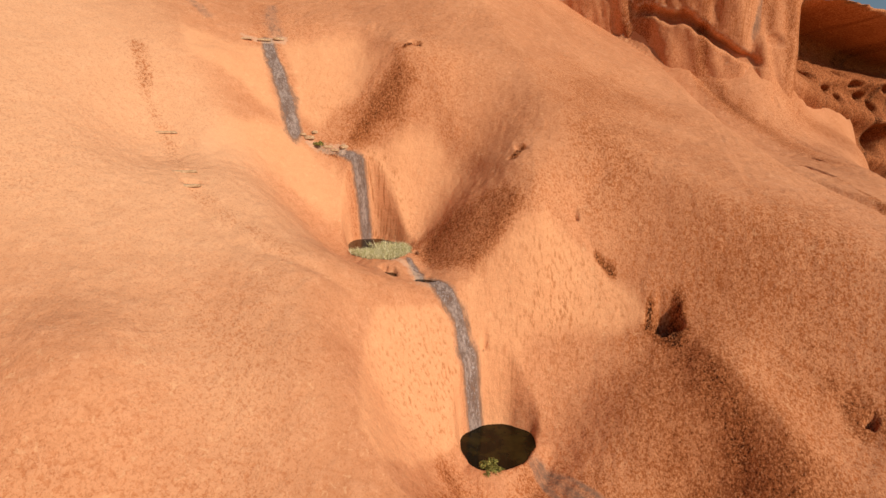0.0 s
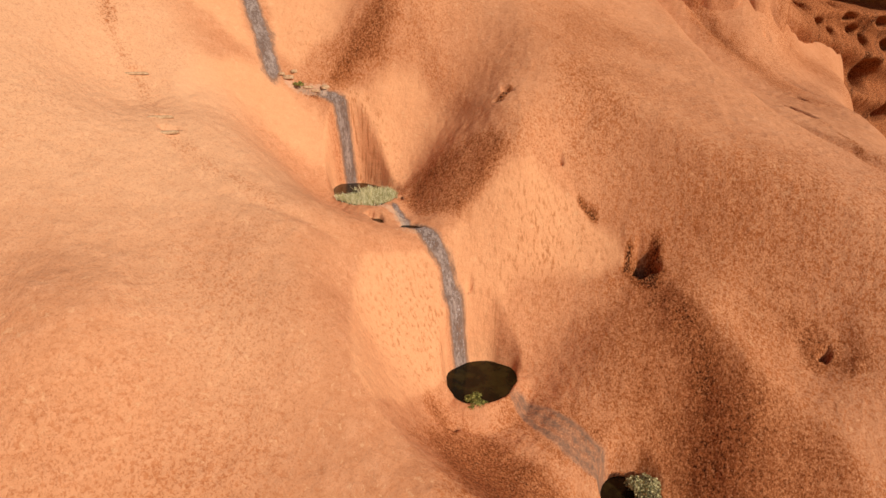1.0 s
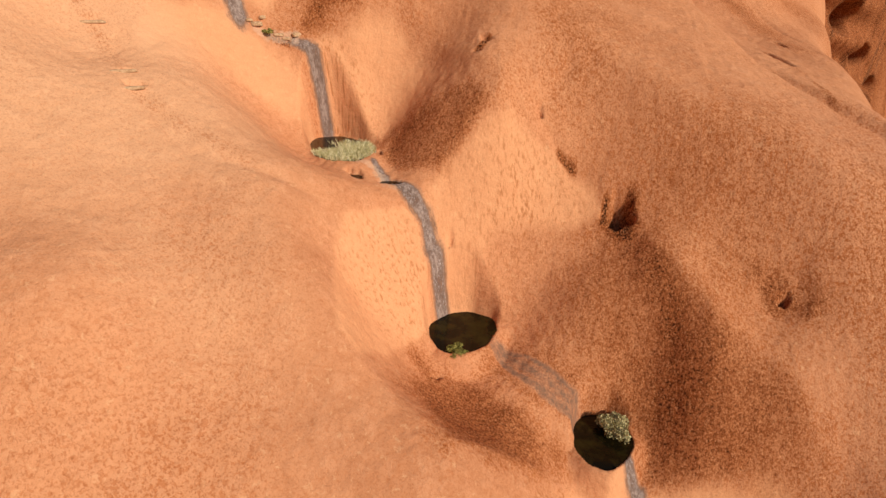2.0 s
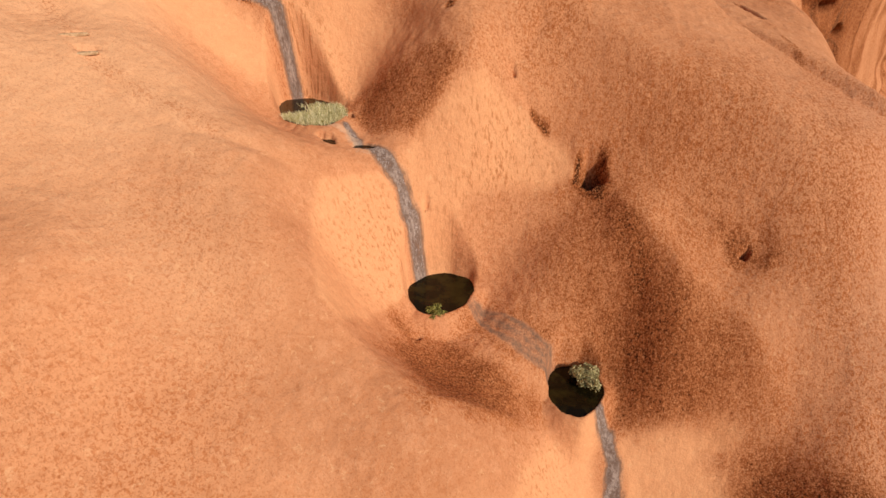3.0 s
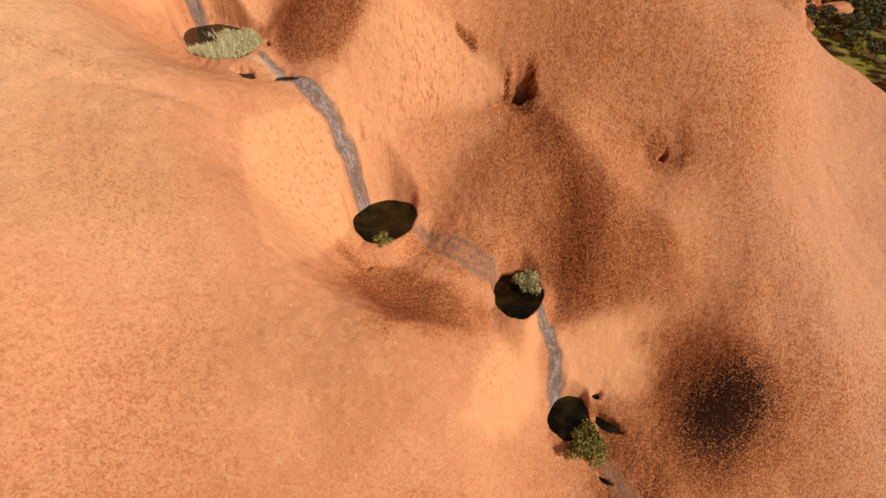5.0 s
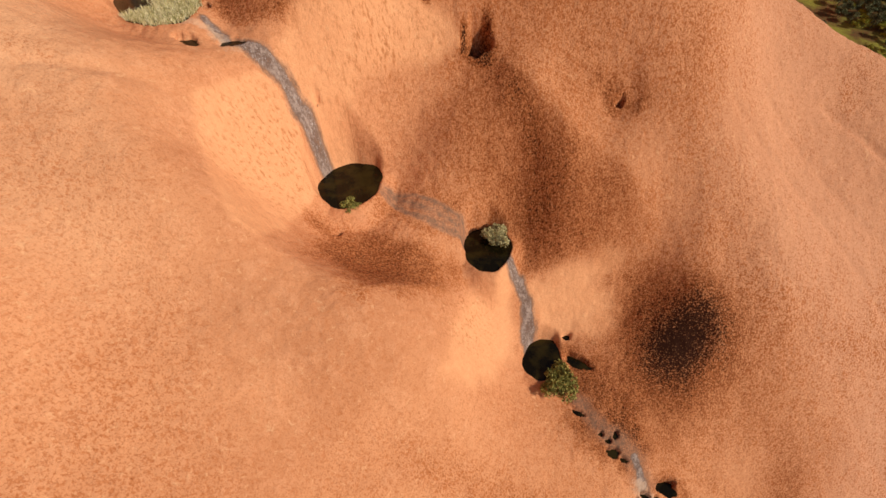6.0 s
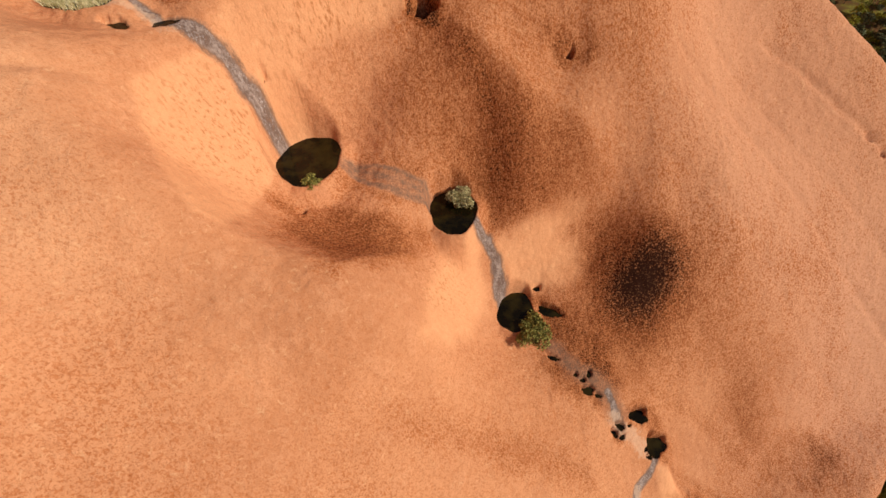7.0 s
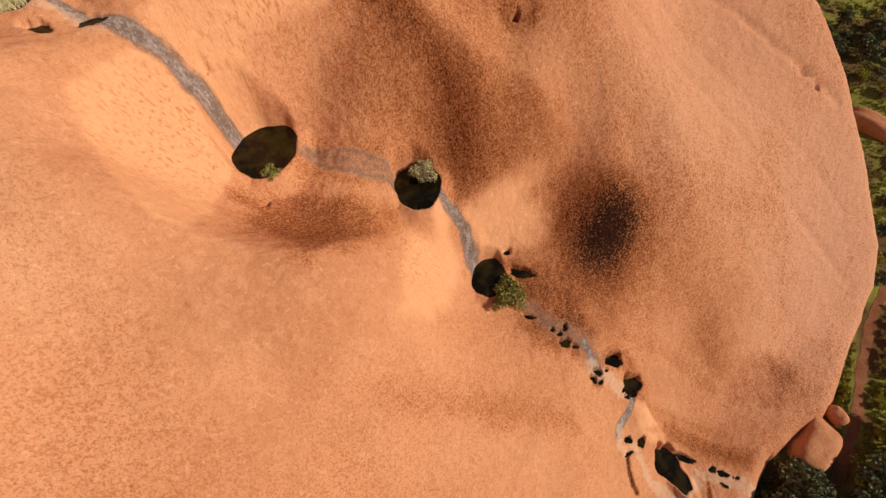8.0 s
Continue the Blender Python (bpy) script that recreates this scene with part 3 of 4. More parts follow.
# faces washed clean of varnish: softness of the edge, plan outline
CLEAN = [
    (0.45, [(-18.7, 57.5), (-23.1, 53.7), (-25.6, 48.5), (-25.1, 44.3), (-22.6, 38.6), (-20.5, 34.7), (-18.3, 34.9), (-16.7, 44.5), (-15.2, 49.2), (-14.2, 52.0), (-17.7, 56.0)]),
    (0.7, [(-17.7, 57.9), (-17.2, 59.5), (-15.5, 61.4), (-11.3, 64.7), (-6.8, 67.3), (-1.7, 68.5), (1.8, 68.4), (6.1, 67.9), (7.0, 66.2), (5.2, 65.4), (-3.9, 63.1), (-7.9, 61.0), (-9.7, 57.4), (-11.6, 54.0), (-14.9, 55.8)]),
    (1.2, [(-50.9, 67.4), (-55.9, 60.7), (-54.9, 54.4), (-51.4, 51.7), (-49.3, 57.7), (-45.9, 62.1), (-40.5, 64.1), (-36.9, 66.0), (-40.4, 69.4), (-45.7, 68.8)]),
    (1.2, [(-40.6, 71.0), (-34.9, 74.9), (-28.8, 78.0), (-22.2, 75.9), (-18.4, 72.4), (-22.6, 71.2), (-27.2, 68.0), (-31.6, 66.4), (-34.9, 67.2)]),
    (1.6, [(14.8, 42.4), (12.0, 41.7), (9.0, 40.6), (4.8, 35.6), (2.7, 30.1), (1.6, 25.4), (6.6, 25.8), (13.6, 33.0), (16.0, 35.8), (14.4, 40.1)]),
    (1.2, [(17.2, 42.9), (19.5, 43.6), (25.0, 44.8), (31.6, 46.1), (36.1, 45.4), (29.2, 43.2), (24.7, 40.0), (20.0, 37.2), (18.5, 39.2)]),
    (1.0, [(-58.2, 74.6), (-62.8, 70.3), (-67.8, 66.1), (-63.6, 62.4), (-57.4, 65.6), (-51.2, 68.0), (-54.7, 70.5)]),
    (1.2, [(-56.4, 77.0), (-50.4, 82.7), (-44.4, 84.4), (-40.0, 82.2), (-44.6, 75.4), (-46.9, 71.2), (-49.8, 71.0)]),
    (1.5, [(20.3, 38.5), (22.5, 41.5), (28.0, 43.0), (33.0, 43.5), (35.5, 40.0), (32.0, 37.0), (27.0, 36.0), (22.5, 36.8)]),
    (0.9, [(44.5, 6.5), (47.5, 6.0), (49.5, 3.0), (53.0, -1.0), (52.0, -2.5), (47.5, -1.5), (44.5, 2.0)]),
]
# varnish plus painted shade of walls turned from the sun: softness, strength, plan outline
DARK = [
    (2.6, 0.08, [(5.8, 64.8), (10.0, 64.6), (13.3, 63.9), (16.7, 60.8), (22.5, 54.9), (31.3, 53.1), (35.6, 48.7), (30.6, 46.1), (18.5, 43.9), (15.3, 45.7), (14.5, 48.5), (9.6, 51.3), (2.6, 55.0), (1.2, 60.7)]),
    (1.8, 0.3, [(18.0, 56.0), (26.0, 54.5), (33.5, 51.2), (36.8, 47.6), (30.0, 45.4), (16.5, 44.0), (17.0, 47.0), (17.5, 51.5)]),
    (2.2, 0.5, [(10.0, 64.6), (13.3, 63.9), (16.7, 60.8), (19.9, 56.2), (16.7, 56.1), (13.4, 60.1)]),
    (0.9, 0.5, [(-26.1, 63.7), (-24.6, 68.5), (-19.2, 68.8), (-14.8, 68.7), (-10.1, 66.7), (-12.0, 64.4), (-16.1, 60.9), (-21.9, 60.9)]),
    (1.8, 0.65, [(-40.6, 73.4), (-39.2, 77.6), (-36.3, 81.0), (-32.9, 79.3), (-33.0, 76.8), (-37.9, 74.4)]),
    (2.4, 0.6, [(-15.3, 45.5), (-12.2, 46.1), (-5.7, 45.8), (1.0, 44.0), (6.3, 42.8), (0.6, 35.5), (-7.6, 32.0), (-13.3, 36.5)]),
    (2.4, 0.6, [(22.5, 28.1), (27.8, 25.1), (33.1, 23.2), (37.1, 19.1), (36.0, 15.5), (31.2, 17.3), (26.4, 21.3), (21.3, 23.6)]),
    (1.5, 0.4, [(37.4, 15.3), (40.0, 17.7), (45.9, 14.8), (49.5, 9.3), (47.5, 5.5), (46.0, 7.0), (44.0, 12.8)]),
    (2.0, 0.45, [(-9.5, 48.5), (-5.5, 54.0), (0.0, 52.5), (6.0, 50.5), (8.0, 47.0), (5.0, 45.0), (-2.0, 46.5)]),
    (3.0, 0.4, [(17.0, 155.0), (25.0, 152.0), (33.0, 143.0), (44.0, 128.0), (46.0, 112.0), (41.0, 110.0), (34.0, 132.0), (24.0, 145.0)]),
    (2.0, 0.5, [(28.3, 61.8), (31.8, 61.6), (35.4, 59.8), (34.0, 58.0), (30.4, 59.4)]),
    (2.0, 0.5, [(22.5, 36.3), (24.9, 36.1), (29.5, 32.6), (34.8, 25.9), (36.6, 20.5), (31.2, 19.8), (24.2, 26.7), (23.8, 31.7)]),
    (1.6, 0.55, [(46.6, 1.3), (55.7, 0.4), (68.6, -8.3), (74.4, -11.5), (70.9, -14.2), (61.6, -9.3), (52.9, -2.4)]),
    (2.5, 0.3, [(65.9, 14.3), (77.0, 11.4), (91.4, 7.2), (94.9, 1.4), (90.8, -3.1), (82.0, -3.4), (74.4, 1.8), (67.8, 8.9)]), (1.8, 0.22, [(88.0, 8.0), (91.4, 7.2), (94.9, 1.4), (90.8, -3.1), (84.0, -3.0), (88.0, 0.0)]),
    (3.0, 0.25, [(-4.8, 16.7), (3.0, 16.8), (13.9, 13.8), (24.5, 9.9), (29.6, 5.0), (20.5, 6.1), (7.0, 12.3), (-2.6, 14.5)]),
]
CHAIN = [(-120, 95), (-66, 76), (-50, 69), (-35, 66), (-20, 58), (-11, 52), (10, 46), (18, 36), (30, 21), (44, 9), (41, -4), (60, -16), (80, -40)]


# round varnish spots: x, y, half sizes, turn, strength
SPOTS = [(42.6, 33.2, 5.6, 5.0, 0, 1.05), (40.2, 33.4, 10.8, 9.2, 0, 0.95), (47.0, 36.5, 5.0, 3.2, -40, 0.35), (37.5, 41.0, 8.0, 3.2, -35, 0.25), (-8.5, 40.0, 9.0, 6.5, -20, 0.25)]


def inside(x, y, outline, soft):
    """1 within an outline, 0 without, with a soft and slightly ragged edge."""
    v = np.zeros(x.shape)
    lo, hi = np.min(outline, 0) - 3 * soft, np.max(outline, 0) + 3 * soft
    near = (x > lo[0]) & (x < hi[0]) & (y > lo[1]) & (y < hi[1])
    px, py = x[near], y[near]
    d = np.abs(line_distance(px, py, outline + outline[:1])[0])
    odd = np.zeros(px.shape, bool)
    for (ax, ay), (bx, by) in zip(outline, outline[1:] + outline[:1]):
        if ay != by:
            odd ^= ((ay > py) != (by > py)) & (px < (bx - ax) * (py - ay) / (by - ay) + ax)
    v[near] = smooth(-soft, soft, np.where(odd, d, -d) + 0.5 * soft * fractal(px / 2.5, py / 2.5, 51, 3))
    return v


def clean(x, y):
    v = np.zeros(x.shape)
    for soft, outline in CLEAN:
        v = np.maximum(v, inside(x, y, outline, soft))
    return v


def stain_shade(x, y):
    d, _ = line_distance(x, y, CHAIN)
    v = 0.02 + 0.31 * smooth(-3, 9, d) * (1 - 0.6 * smooth(22, 60, d)) + (0.12 + 0.14 * smooth(-8, 6, d)) * fractal(x / 17, y / 17, 3)
    v += 0.1 * smooth(-48, -22, x) * (1 - smooth(-12, 2, d)) + 0.11 * (1 - smooth(10, 36, y)) * (1 - smooth(-4, 8, d))
    v *= 1 - 0.75 * clean(x, y)
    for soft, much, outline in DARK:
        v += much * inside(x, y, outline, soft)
    for cx, cy, a, b, turn, much in SPOTS:
        v += much * np.exp(-local(x, y, cx, cy, a, b, turn) ** 2)
    return v + 1.3 * band(x, y, CRACKS_CAVE_SHADE) + 0.4 * band(x, y, SEEPS) + 0.16 * band(x, y, FILMS)


def band(x, y, table, core=0.1, rim=1.9):
    v = np.zeros(x.shape)
    for width, line in table:
        lo, hi = np.min(line, 0) - 3 * width, np.max(line, 0) + 3 * width
        near = (x > lo[0]) & (x < hi[0]) & (y > lo[1]) & (y < hi[1])
        d, along = line_distance(x[near], y[near], line)
        odd = 0.8 + 0.35 * along / (len(line) - 1) + 0.3 * fractal(x[near] / 2.2, y[near] / 2.2, 61, 3)
        v[near] = np.maximum(v[near], 1 - smooth(core, rim, np.abs(d) / (width * np.maximum(odd, 0.3))))
    return v


def ash(x, y):
    """Paler, pinker stone low on the outer flank."""
    d, _ = line_distance(x, y, CHAIN)
    return smooth(12, 62, d + 0.12 * x + 9 * fractal(x / 21, y / 21, 33, 3)) * smooth(10, 60, x) * (1 - smooth(74, 96, y)) * (1 - 0.4 * smooth(28, 60, y))


def bleach(x, y):
    """Sun-bleached slope."""
    d, _ = line_distance(x, y, CHAIN)
    return (1 - smooth(-52, -22, x + 8 * fractal(x / 15, y / 15, 35, 3))) * (1 - smooth(-14, -5, d)) * smooth(16, 34, y) * (1 - 0.6 * smooth(52, 72, y))


def wash(x, y):
    return np.maximum(np.maximum(band(x, y, STREAKS, 0.4, 1.45), 0.6 * band(x, y, STRANDS, 0.3, 1.5)), 0.42 * band(x, y, FAINT))


def drip(x, y):
    v = np.zeros(x.shape)
    for cx, cy, a, b, turn in ((-4.0, 64.0, 11.0, 4.5, 25), (-19.0, 50.0, 9.0, 6.0, 60), (-38.0, 72.0, 12.0, 4.0, -20), (5.0, 36.0, 6.0, 6.0, 0)):
        v = np.maximum(v, np.exp(-local(x, y, cx, cy, a, b, turn) ** 2))
    return v


def relief(x, y):
    """Hummocks and flakes on the rock's skin."""
    return 0.16 * fractal(x / 5.5, y / 5.5, 11, 4) + 0.075 * fractal(x / 0.75, y / 0.75, 23, 2)


xs = lines((-135, -66, 0.55), (-66, 64, 0.24), (64, 145, 0.42))
ys = lines((-60, -20, 0.5), (-20, 84, 0.24), (84, 120, 0.42), (120, 215, 0.7))
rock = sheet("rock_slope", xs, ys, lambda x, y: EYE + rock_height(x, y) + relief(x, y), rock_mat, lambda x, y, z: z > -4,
             {"stain_shade": stain_shade, "streak": lambda x, y: wash(x, y), "lime": lambda x, y: band(x, y, LIME), "drip": drip, "clean": clean, "ash": ash, "bleach": bleach})
tagged(rock, "steep orange-red sandstone flank with plunge bowls and grey wash streaks", "rock", kind="structure")


def on_rock(x, y):
    return float(EYE + rock_height(np.array([x]), np.array([y]))[0])


ground = sheet("ground", lines((-3000, -200, 400), (-200, 500, 4), (500, 3001, 500)), lines((-3000, -200, 400), (-200, 700, 4), (700, 3101, 400)),
               lambda x, y: 0.5 * fractal(x / 30, y / 30, 5) * (np.abs(x) < 480) * (np.abs(y) < 680), soil_mat)
tagged(ground, "red soil plain with dry grass and scrub", "ground", kind="structure")


# ---- water ----
def pool(cx, cy, a, b, turn, level, label, name="rock_pool"):
    angle = np.linspace(0, 2 * np.pi, 72, endpoint=False)
    c, s = math.cos(radians(turn)), math.sin(radians(turn))
    edge = 1.01 * wave(angle, cx, cy, b)
    co = []
    for k in (1.0, 0.6, 0.25):
        u, v = a * k * edge * np.cos(angle), b * k * edge * np.sin(angle)
        co += [(p, q, 0) for p, q in zip(u * c - v * s, u * s + v * c)]
    faces = [(r * 72 + i, r * 72 + (i + 1) % 72, (r + 1) * 72 + (i + 1) % 72, (r + 1) * 72 + i) for r in range(2) for i in range(72)]
    faces.append(tuple(range(144, 216)))
    ob = new(name, mesh_from(name, co, faces, water_mat))
    ob.location = (cx, cy, EYE + level)
    return tagged(ob, label, "pool", "pools in the rock")


for i, (cx, cy, a, b, turn, level, depth) in enumerate(POOLS):
    pool(cx, cy, a, b, turn, level, ("shallow olive pool half grown with pale reeds", "deep brown plunge pool under a streaked headwall", "black plunge pool beside a pale bush",
                                     "dark brown pool beside a green bush", "long dark pool on pale lime-washed rock")[i])
for cx, cy, a, b, turn, level, depth in POTHOLES:
    pool(cx, cy, a, b, turn, level, "small dark water-filled pothole in the sandstone", "pothole")
for cx, cy, a, b, turn, level, depth in PUDDLES:
    pool(cx, cy, a, b, turn, level, "shallow brown puddle below the reedy pool", "puddle")


# ---- plants ----
def leaf_cloud(rng, lobes, count, size):
    """Small leaves round the lobes (x, y, z, radius): corners and faces."""
    lobes = np.array(lobes, float)
    weight = lobes[:, 3] ** 2
    pick = rng.choice(len(lobes), count, p=weight / weight.sum())
    way = rng.normal(size=(count, 3))
    way /= np.linalg.norm(way, axis=1)[:, None]
    way[:, 2] = np.where(way[:, 2] < -0.35, -way[:, 2], way[:, 2])
    centre = lobes[pick, :3] + way * (lobes[pick, 3] * rng.uniform(0.62, 1.08, count))[:, None] * np.array([1, 1, 0.8])
    u = rng.normal(size=(count, 3)) + 0.4 * way
    u /= np.linalg.norm(u, axis=1)[:, None]
    v = np.cross(u, way + rng.normal(size=(count, 3)) * 0.5)
    v /= np.linalg.norm(v, axis=1)[:, None] + 1e-9
    s = (size * rng.uniform(0.6, 1.4, count))[:, None]
    bend = 0.25 * s * way
    co = np.stack([centre - u * s, centre + v * s * 0.5 + bend, centre + u * s, centre - v * s * 0.5 + bend], 1).reshape(-1, 3)
    faces = []
    for i in range(count):
        k = 4 * i
        faces += [(k, k + 1, k + 2), (k, k + 2, k + 3)]
    return co, faces


def limb(a, b, ra, rb, sides=6):
    a, b = Vector(a), Vector(b)
    q = (b - a).to_track_quat("Z", "Y")
    co = [p + q @ Vector((r * math.cos(2 * math.pi * i / sides), r * math.sin(2 * math.pi * i / sides), 0)) for p, r in ((a, ra), (b, rb)) for i in range(sides)]
    return co, [(i, (i + 1) % sides, sides + (i + 1) % sides, sides + i) for i in range(sides)] + [tuple(range(sides, 2 * sides))]


def tree(name, rng, height, spread, leaf_mat, leaves, size, lobe_count=9, stem=0.12):
    """A trunk with limbs and a crown of leaves, with an uneven outline."""
    base = new(name)
    lobes = []
    for i in range(lobe_count):
        angle = 2.4 * i + rng.uniform(-0.5, 0.5)
        r = spread * math.sqrt((i + 0.3) / lobe_count) * rng.uniform(0.55, 0.85)
        lobes.append((r * math.cos(angle), r * math.sin(angle), height * rng.uniform(0.5, 0.82) - 0.12 * r, spread * rng.uniform(0.26, 0.42)))
    co, faces = [], []

    def add(made):
        k = len(co)
        co.extend(made[0])
        faces.extend(tuple(k + i for i in f) for f in made[1])
    fork = (0.1 * spread * rng.uniform(-1, 1), 0.1 * spread * rng.uniform(-1, 1), 0.38 * height)
    add(limb((0, 0, -0.3), fork, stem * 1.5, stem))
    for x, y, z, r in lobes:
        add(limb(fork, (x, y, z), stem * 0.7, stem * 0.2, 5))
    part("trunk", mesh_from("trunk", co, faces, bark_mat), base, "grey-brown forking trunk")
    c, f = leaf_cloud(rng, lobes, leaves, size)
    part("crown", mesh_from("crown", c, f, leaf_mat), base)
    return base


rng = np.random.default_rng(7)


def stand(ob, x, y, z, label, category, group=""):
    ob.location = (x, y, z)
    return tagged(ob, label, category, group)


fig = tree("bush", rng, 2.8, 3.7, fig_leaf, 4800, 0.2, 14)
stand(fig, 22.3, 30.0, on_rock(22.3, 30.0) - 0.2, "dense yellow-green bush at the rim of a dark pool", "bush")
pale = tree("bush", rng, 1.9, 2.5, grey_leaf, 3200, 0.16, 12)
stand(pale, 12.0, 47.9, EYE - 50.9, "pale grey-green bush growing in a black pool", "bush")
small = tree("bush", rng, 1.3, 1.8, fig_leaf, 1500, 0.14, 9)
stand(small, -10.6, 48.9, on_rock(-10.6, 48.9), "small green bush on the lip of a plunge pool", "bush")
herb = tree("bush", rng, 0.8, 1.1, fig_leaf, 700, 0.12, 6, 0.05)
stand(herb, -45.6, 69.9, on_rock(-45.6, 69.9), "low green shrub on a rock ledge", "bush")


def blades(name, places, rng, material, tall, wide, each):
    """Tufts of upright blades at the places: one mesh."""
    p = np.repeat(np.array(places, float), each, 0)
    n = len(p)
    p[:, :2] += rng.normal(0, 0.22, (n, 2))
    angle, lean = rng.uniform(0, 2 * np.pi, n), rng.uniform(0.1, 0.75, n)
    h = tall * rng.uniform(0.6, 1.3, n)
    side = np.stack([-np.sin(angle), np.cos(angle), np.zeros(n)], -1) * wide
    tip = p + np.stack([np.cos(angle) * lean * h, np.sin(angle) * lean * h, h], -1)
    mid = (p + tip) / 2 + np.array([0, 0, 0.08]) * tall
    co = np.stack([p - side, p + side, mid + side * 0.7, tip, mid - side * 0.7], 1).reshape(-1, 3)
    faces = [(5 * i, 5 * i + 1, 5 * i + 2, 5 * i + 3, 5 * i + 4) for i in range(n)]
    return new(name, mesh_from(name, co, faces, material))


places = []
while len(places) < 620:
    x, y = rng.uniform(-42, -24), rng.uniform(57, 73)
    near, right = 0.45 * (x + 33.2) - 0.89 * (y - 65.2), 0.89 * (x + 33.2) + 0.45 * (y - 65.2)
    r = float(local(np.array([x]), np.array([y]), *POOLS[0][:5])[0])
    if r < 0.97 and (near > 1.1 + 0.25 * (right < -2) or (right > -1.0 + 0.8 * math.sin(y) and near > rng.uniform(-3.5, 1.0))):
        places.append((x, y, EYE - 19.75))
reeds = blades("reeds", places, rng, reed_leaf, 0.75, 0.05, 7)
tagged(reeds, "pale dry reeds standing in a shallow pool", "reeds", kind="stuff")

# ---- the plain beside the rock ----
TRACK = [(165, 30), (150, 17), (135.5, 10.5), (127, 4.0), (119.9, -2.0), (114.0, -7.0), (108.5, -12.5), (101, -18.0), (92, -24), (70, -34), (40, -60)]


def ribbon(name, line, half, lift, material):
    p = np.array(line, float)
    for _ in range(3):
        q = np.empty((2 * len(p) - 2, 2))
        q[0::2], q[1::2] = 0.75 * p[:-1] + 0.25 * p[1:], 0.25 * p[:-1] + 0.75 * p[1:]
        p = np.vstack([p[:1], q, p[-1:]])
    t = np.gradient(p, axis=0)
    t /= np.linalg.norm(t, axis=1)[:, None]
    side = np.stack([-t[:, 1], t[:, 0]], -1)
    k = np.arange(len(p))
    w = half * (1 + 0.25 * np.sin(0.9 * k) * np.cos(0.37 * k))
    rows = np.stack([p + side * (w * f)[:, None] for f in (-1, -0.5, 0, 0.5, 1)], 1)
    z = 0.5 * fractal(rows[..., 0] / 30, rows[..., 1] / 30, 5) + lift
    co = np.concatenate([rows, z[..., None]], -1).reshape(-1, 3)
    return new(name, fast_mesh(name, co, grid_quads(len(p), 5), material))


track = ribbon("track", TRACK, 1.35, 0.06, track_mat)
tagged(track, "red dirt track between scrub at the foot of the rock", "track", kind="structure")


def boulder(label, x, y, sx, sy, sz, seed, turn=0, sink=0.25):
    bm = bmesh.new()
    bmesh.ops.create_icosphere(bm, subdivisions=5, radius=1)
    off = Vector((seed * 7.1, seed * 3.3, seed))
    for v in bm.verts:
        d = v.co.normalized()
        d = Vector([math.copysign(abs(c) ** 0.58, c) for c in d])
        r = 1 + 0.16 * noise.noise(d * 0.9 + off) + 0.045 * noise.noise(d * 2.2 + off) + 0.012 * noise.noise(d * 8 + off)
        v.co = Vector((d.x * r * sx, d.y * r * sy, max(d.z * r, -sink) * sz))
    for f in bm.faces:
        f.smooth = True
    data = bpy.data.meshes.new("boulder")
    bm.to_mesh(data)
    bm.free()
    data.materials.append(rock_mat)
    ob = new("boulder", data)
    ob.matrix_world = pose(x, y, sink * sz * 0.5, 0, 0, turn)
    return tagged(ob, label, "boulder", "boulders at the foot of the rock")


boulder("large rounded red boulder against the foot of the rock", 91.8, -15.2, 6.6, 4.6, 3.6, 1, 26)
boulder("small rounded red boulder between rock and track", 101.8, -11.0, 1.7, 2.5, 2.8, 2, 10)
boulder("long red boulder with a dark hollow among scrub", 183.0, 66.5, 8.6, 3.8, 4.6, 3, -66)
boulder("flat reddish slab among trees near the far cliff", 262.0, 356.0, 12.0, 6.0, 5.0, 4, 15)
boulder("reddish slab among trees near the far cliff", 284.0, 330.0, 8.0, 6.0, 5.0, 5, 40)
boulder("small pale red rock beside the far slab", 243.0, 330.0, 5.0, 3.0, 2.5, 6, 0)


def loose_stone(label, x, y, sx, sy, sz, seed, turn):
    ob = boulder(label, x, y, sx, sy, sz, seed, turn)
    ob.data.name = ob.name = "loose_slab"
    ob.data.materials[0] = pale_mat
    ob.matrix_world = pose(x, y, on_rock(x, y) + 0.05, 0, 0, turn)
    return tagged(ob, label, "stone", "pale slabs in the gully")


# pale slabs lodged across the washes
for i, (x, y, sx, sy, sz, turn) in enumerate(((-59.0, 52.1, 1.7, 0.3, 0.35, 38), (-51.0, 46.9, 1.8, 0.32, 0.4, 36), (-48.7, 45.2, 1.7, 0.4, 0.4, 36), (-61.0, 73.2, 1.1, 0.35, 0.3, 30), (-58.9, 75.3, 1.4, 0.5, 0.4, 48), (-57.2, 77.2, 1.2, 0.4, 0.4, 60),
                                              (-47.3, 69.6, 1.0, 0.6, 0.6, 20), (-46.9, 70.7, 0.6, 0.45, 0.45, 70), (-44.4, 70.6, 0.9, 0.4, 0.4, 30), (-43.3, 70.8, 0.8, 0.35, 0.4, 15), (-42.0, 71.7, 0.8, 0.6, 0.6, 60), (-48.2, 69.2, 0.6, 0.4, 0.4, 45))):
    loose_stone("pale flat sandstone slab lodged across the wash", x, y, 0.85 * sx, 0.8 * sy, 0.75 * sz, 11 + i, turn)

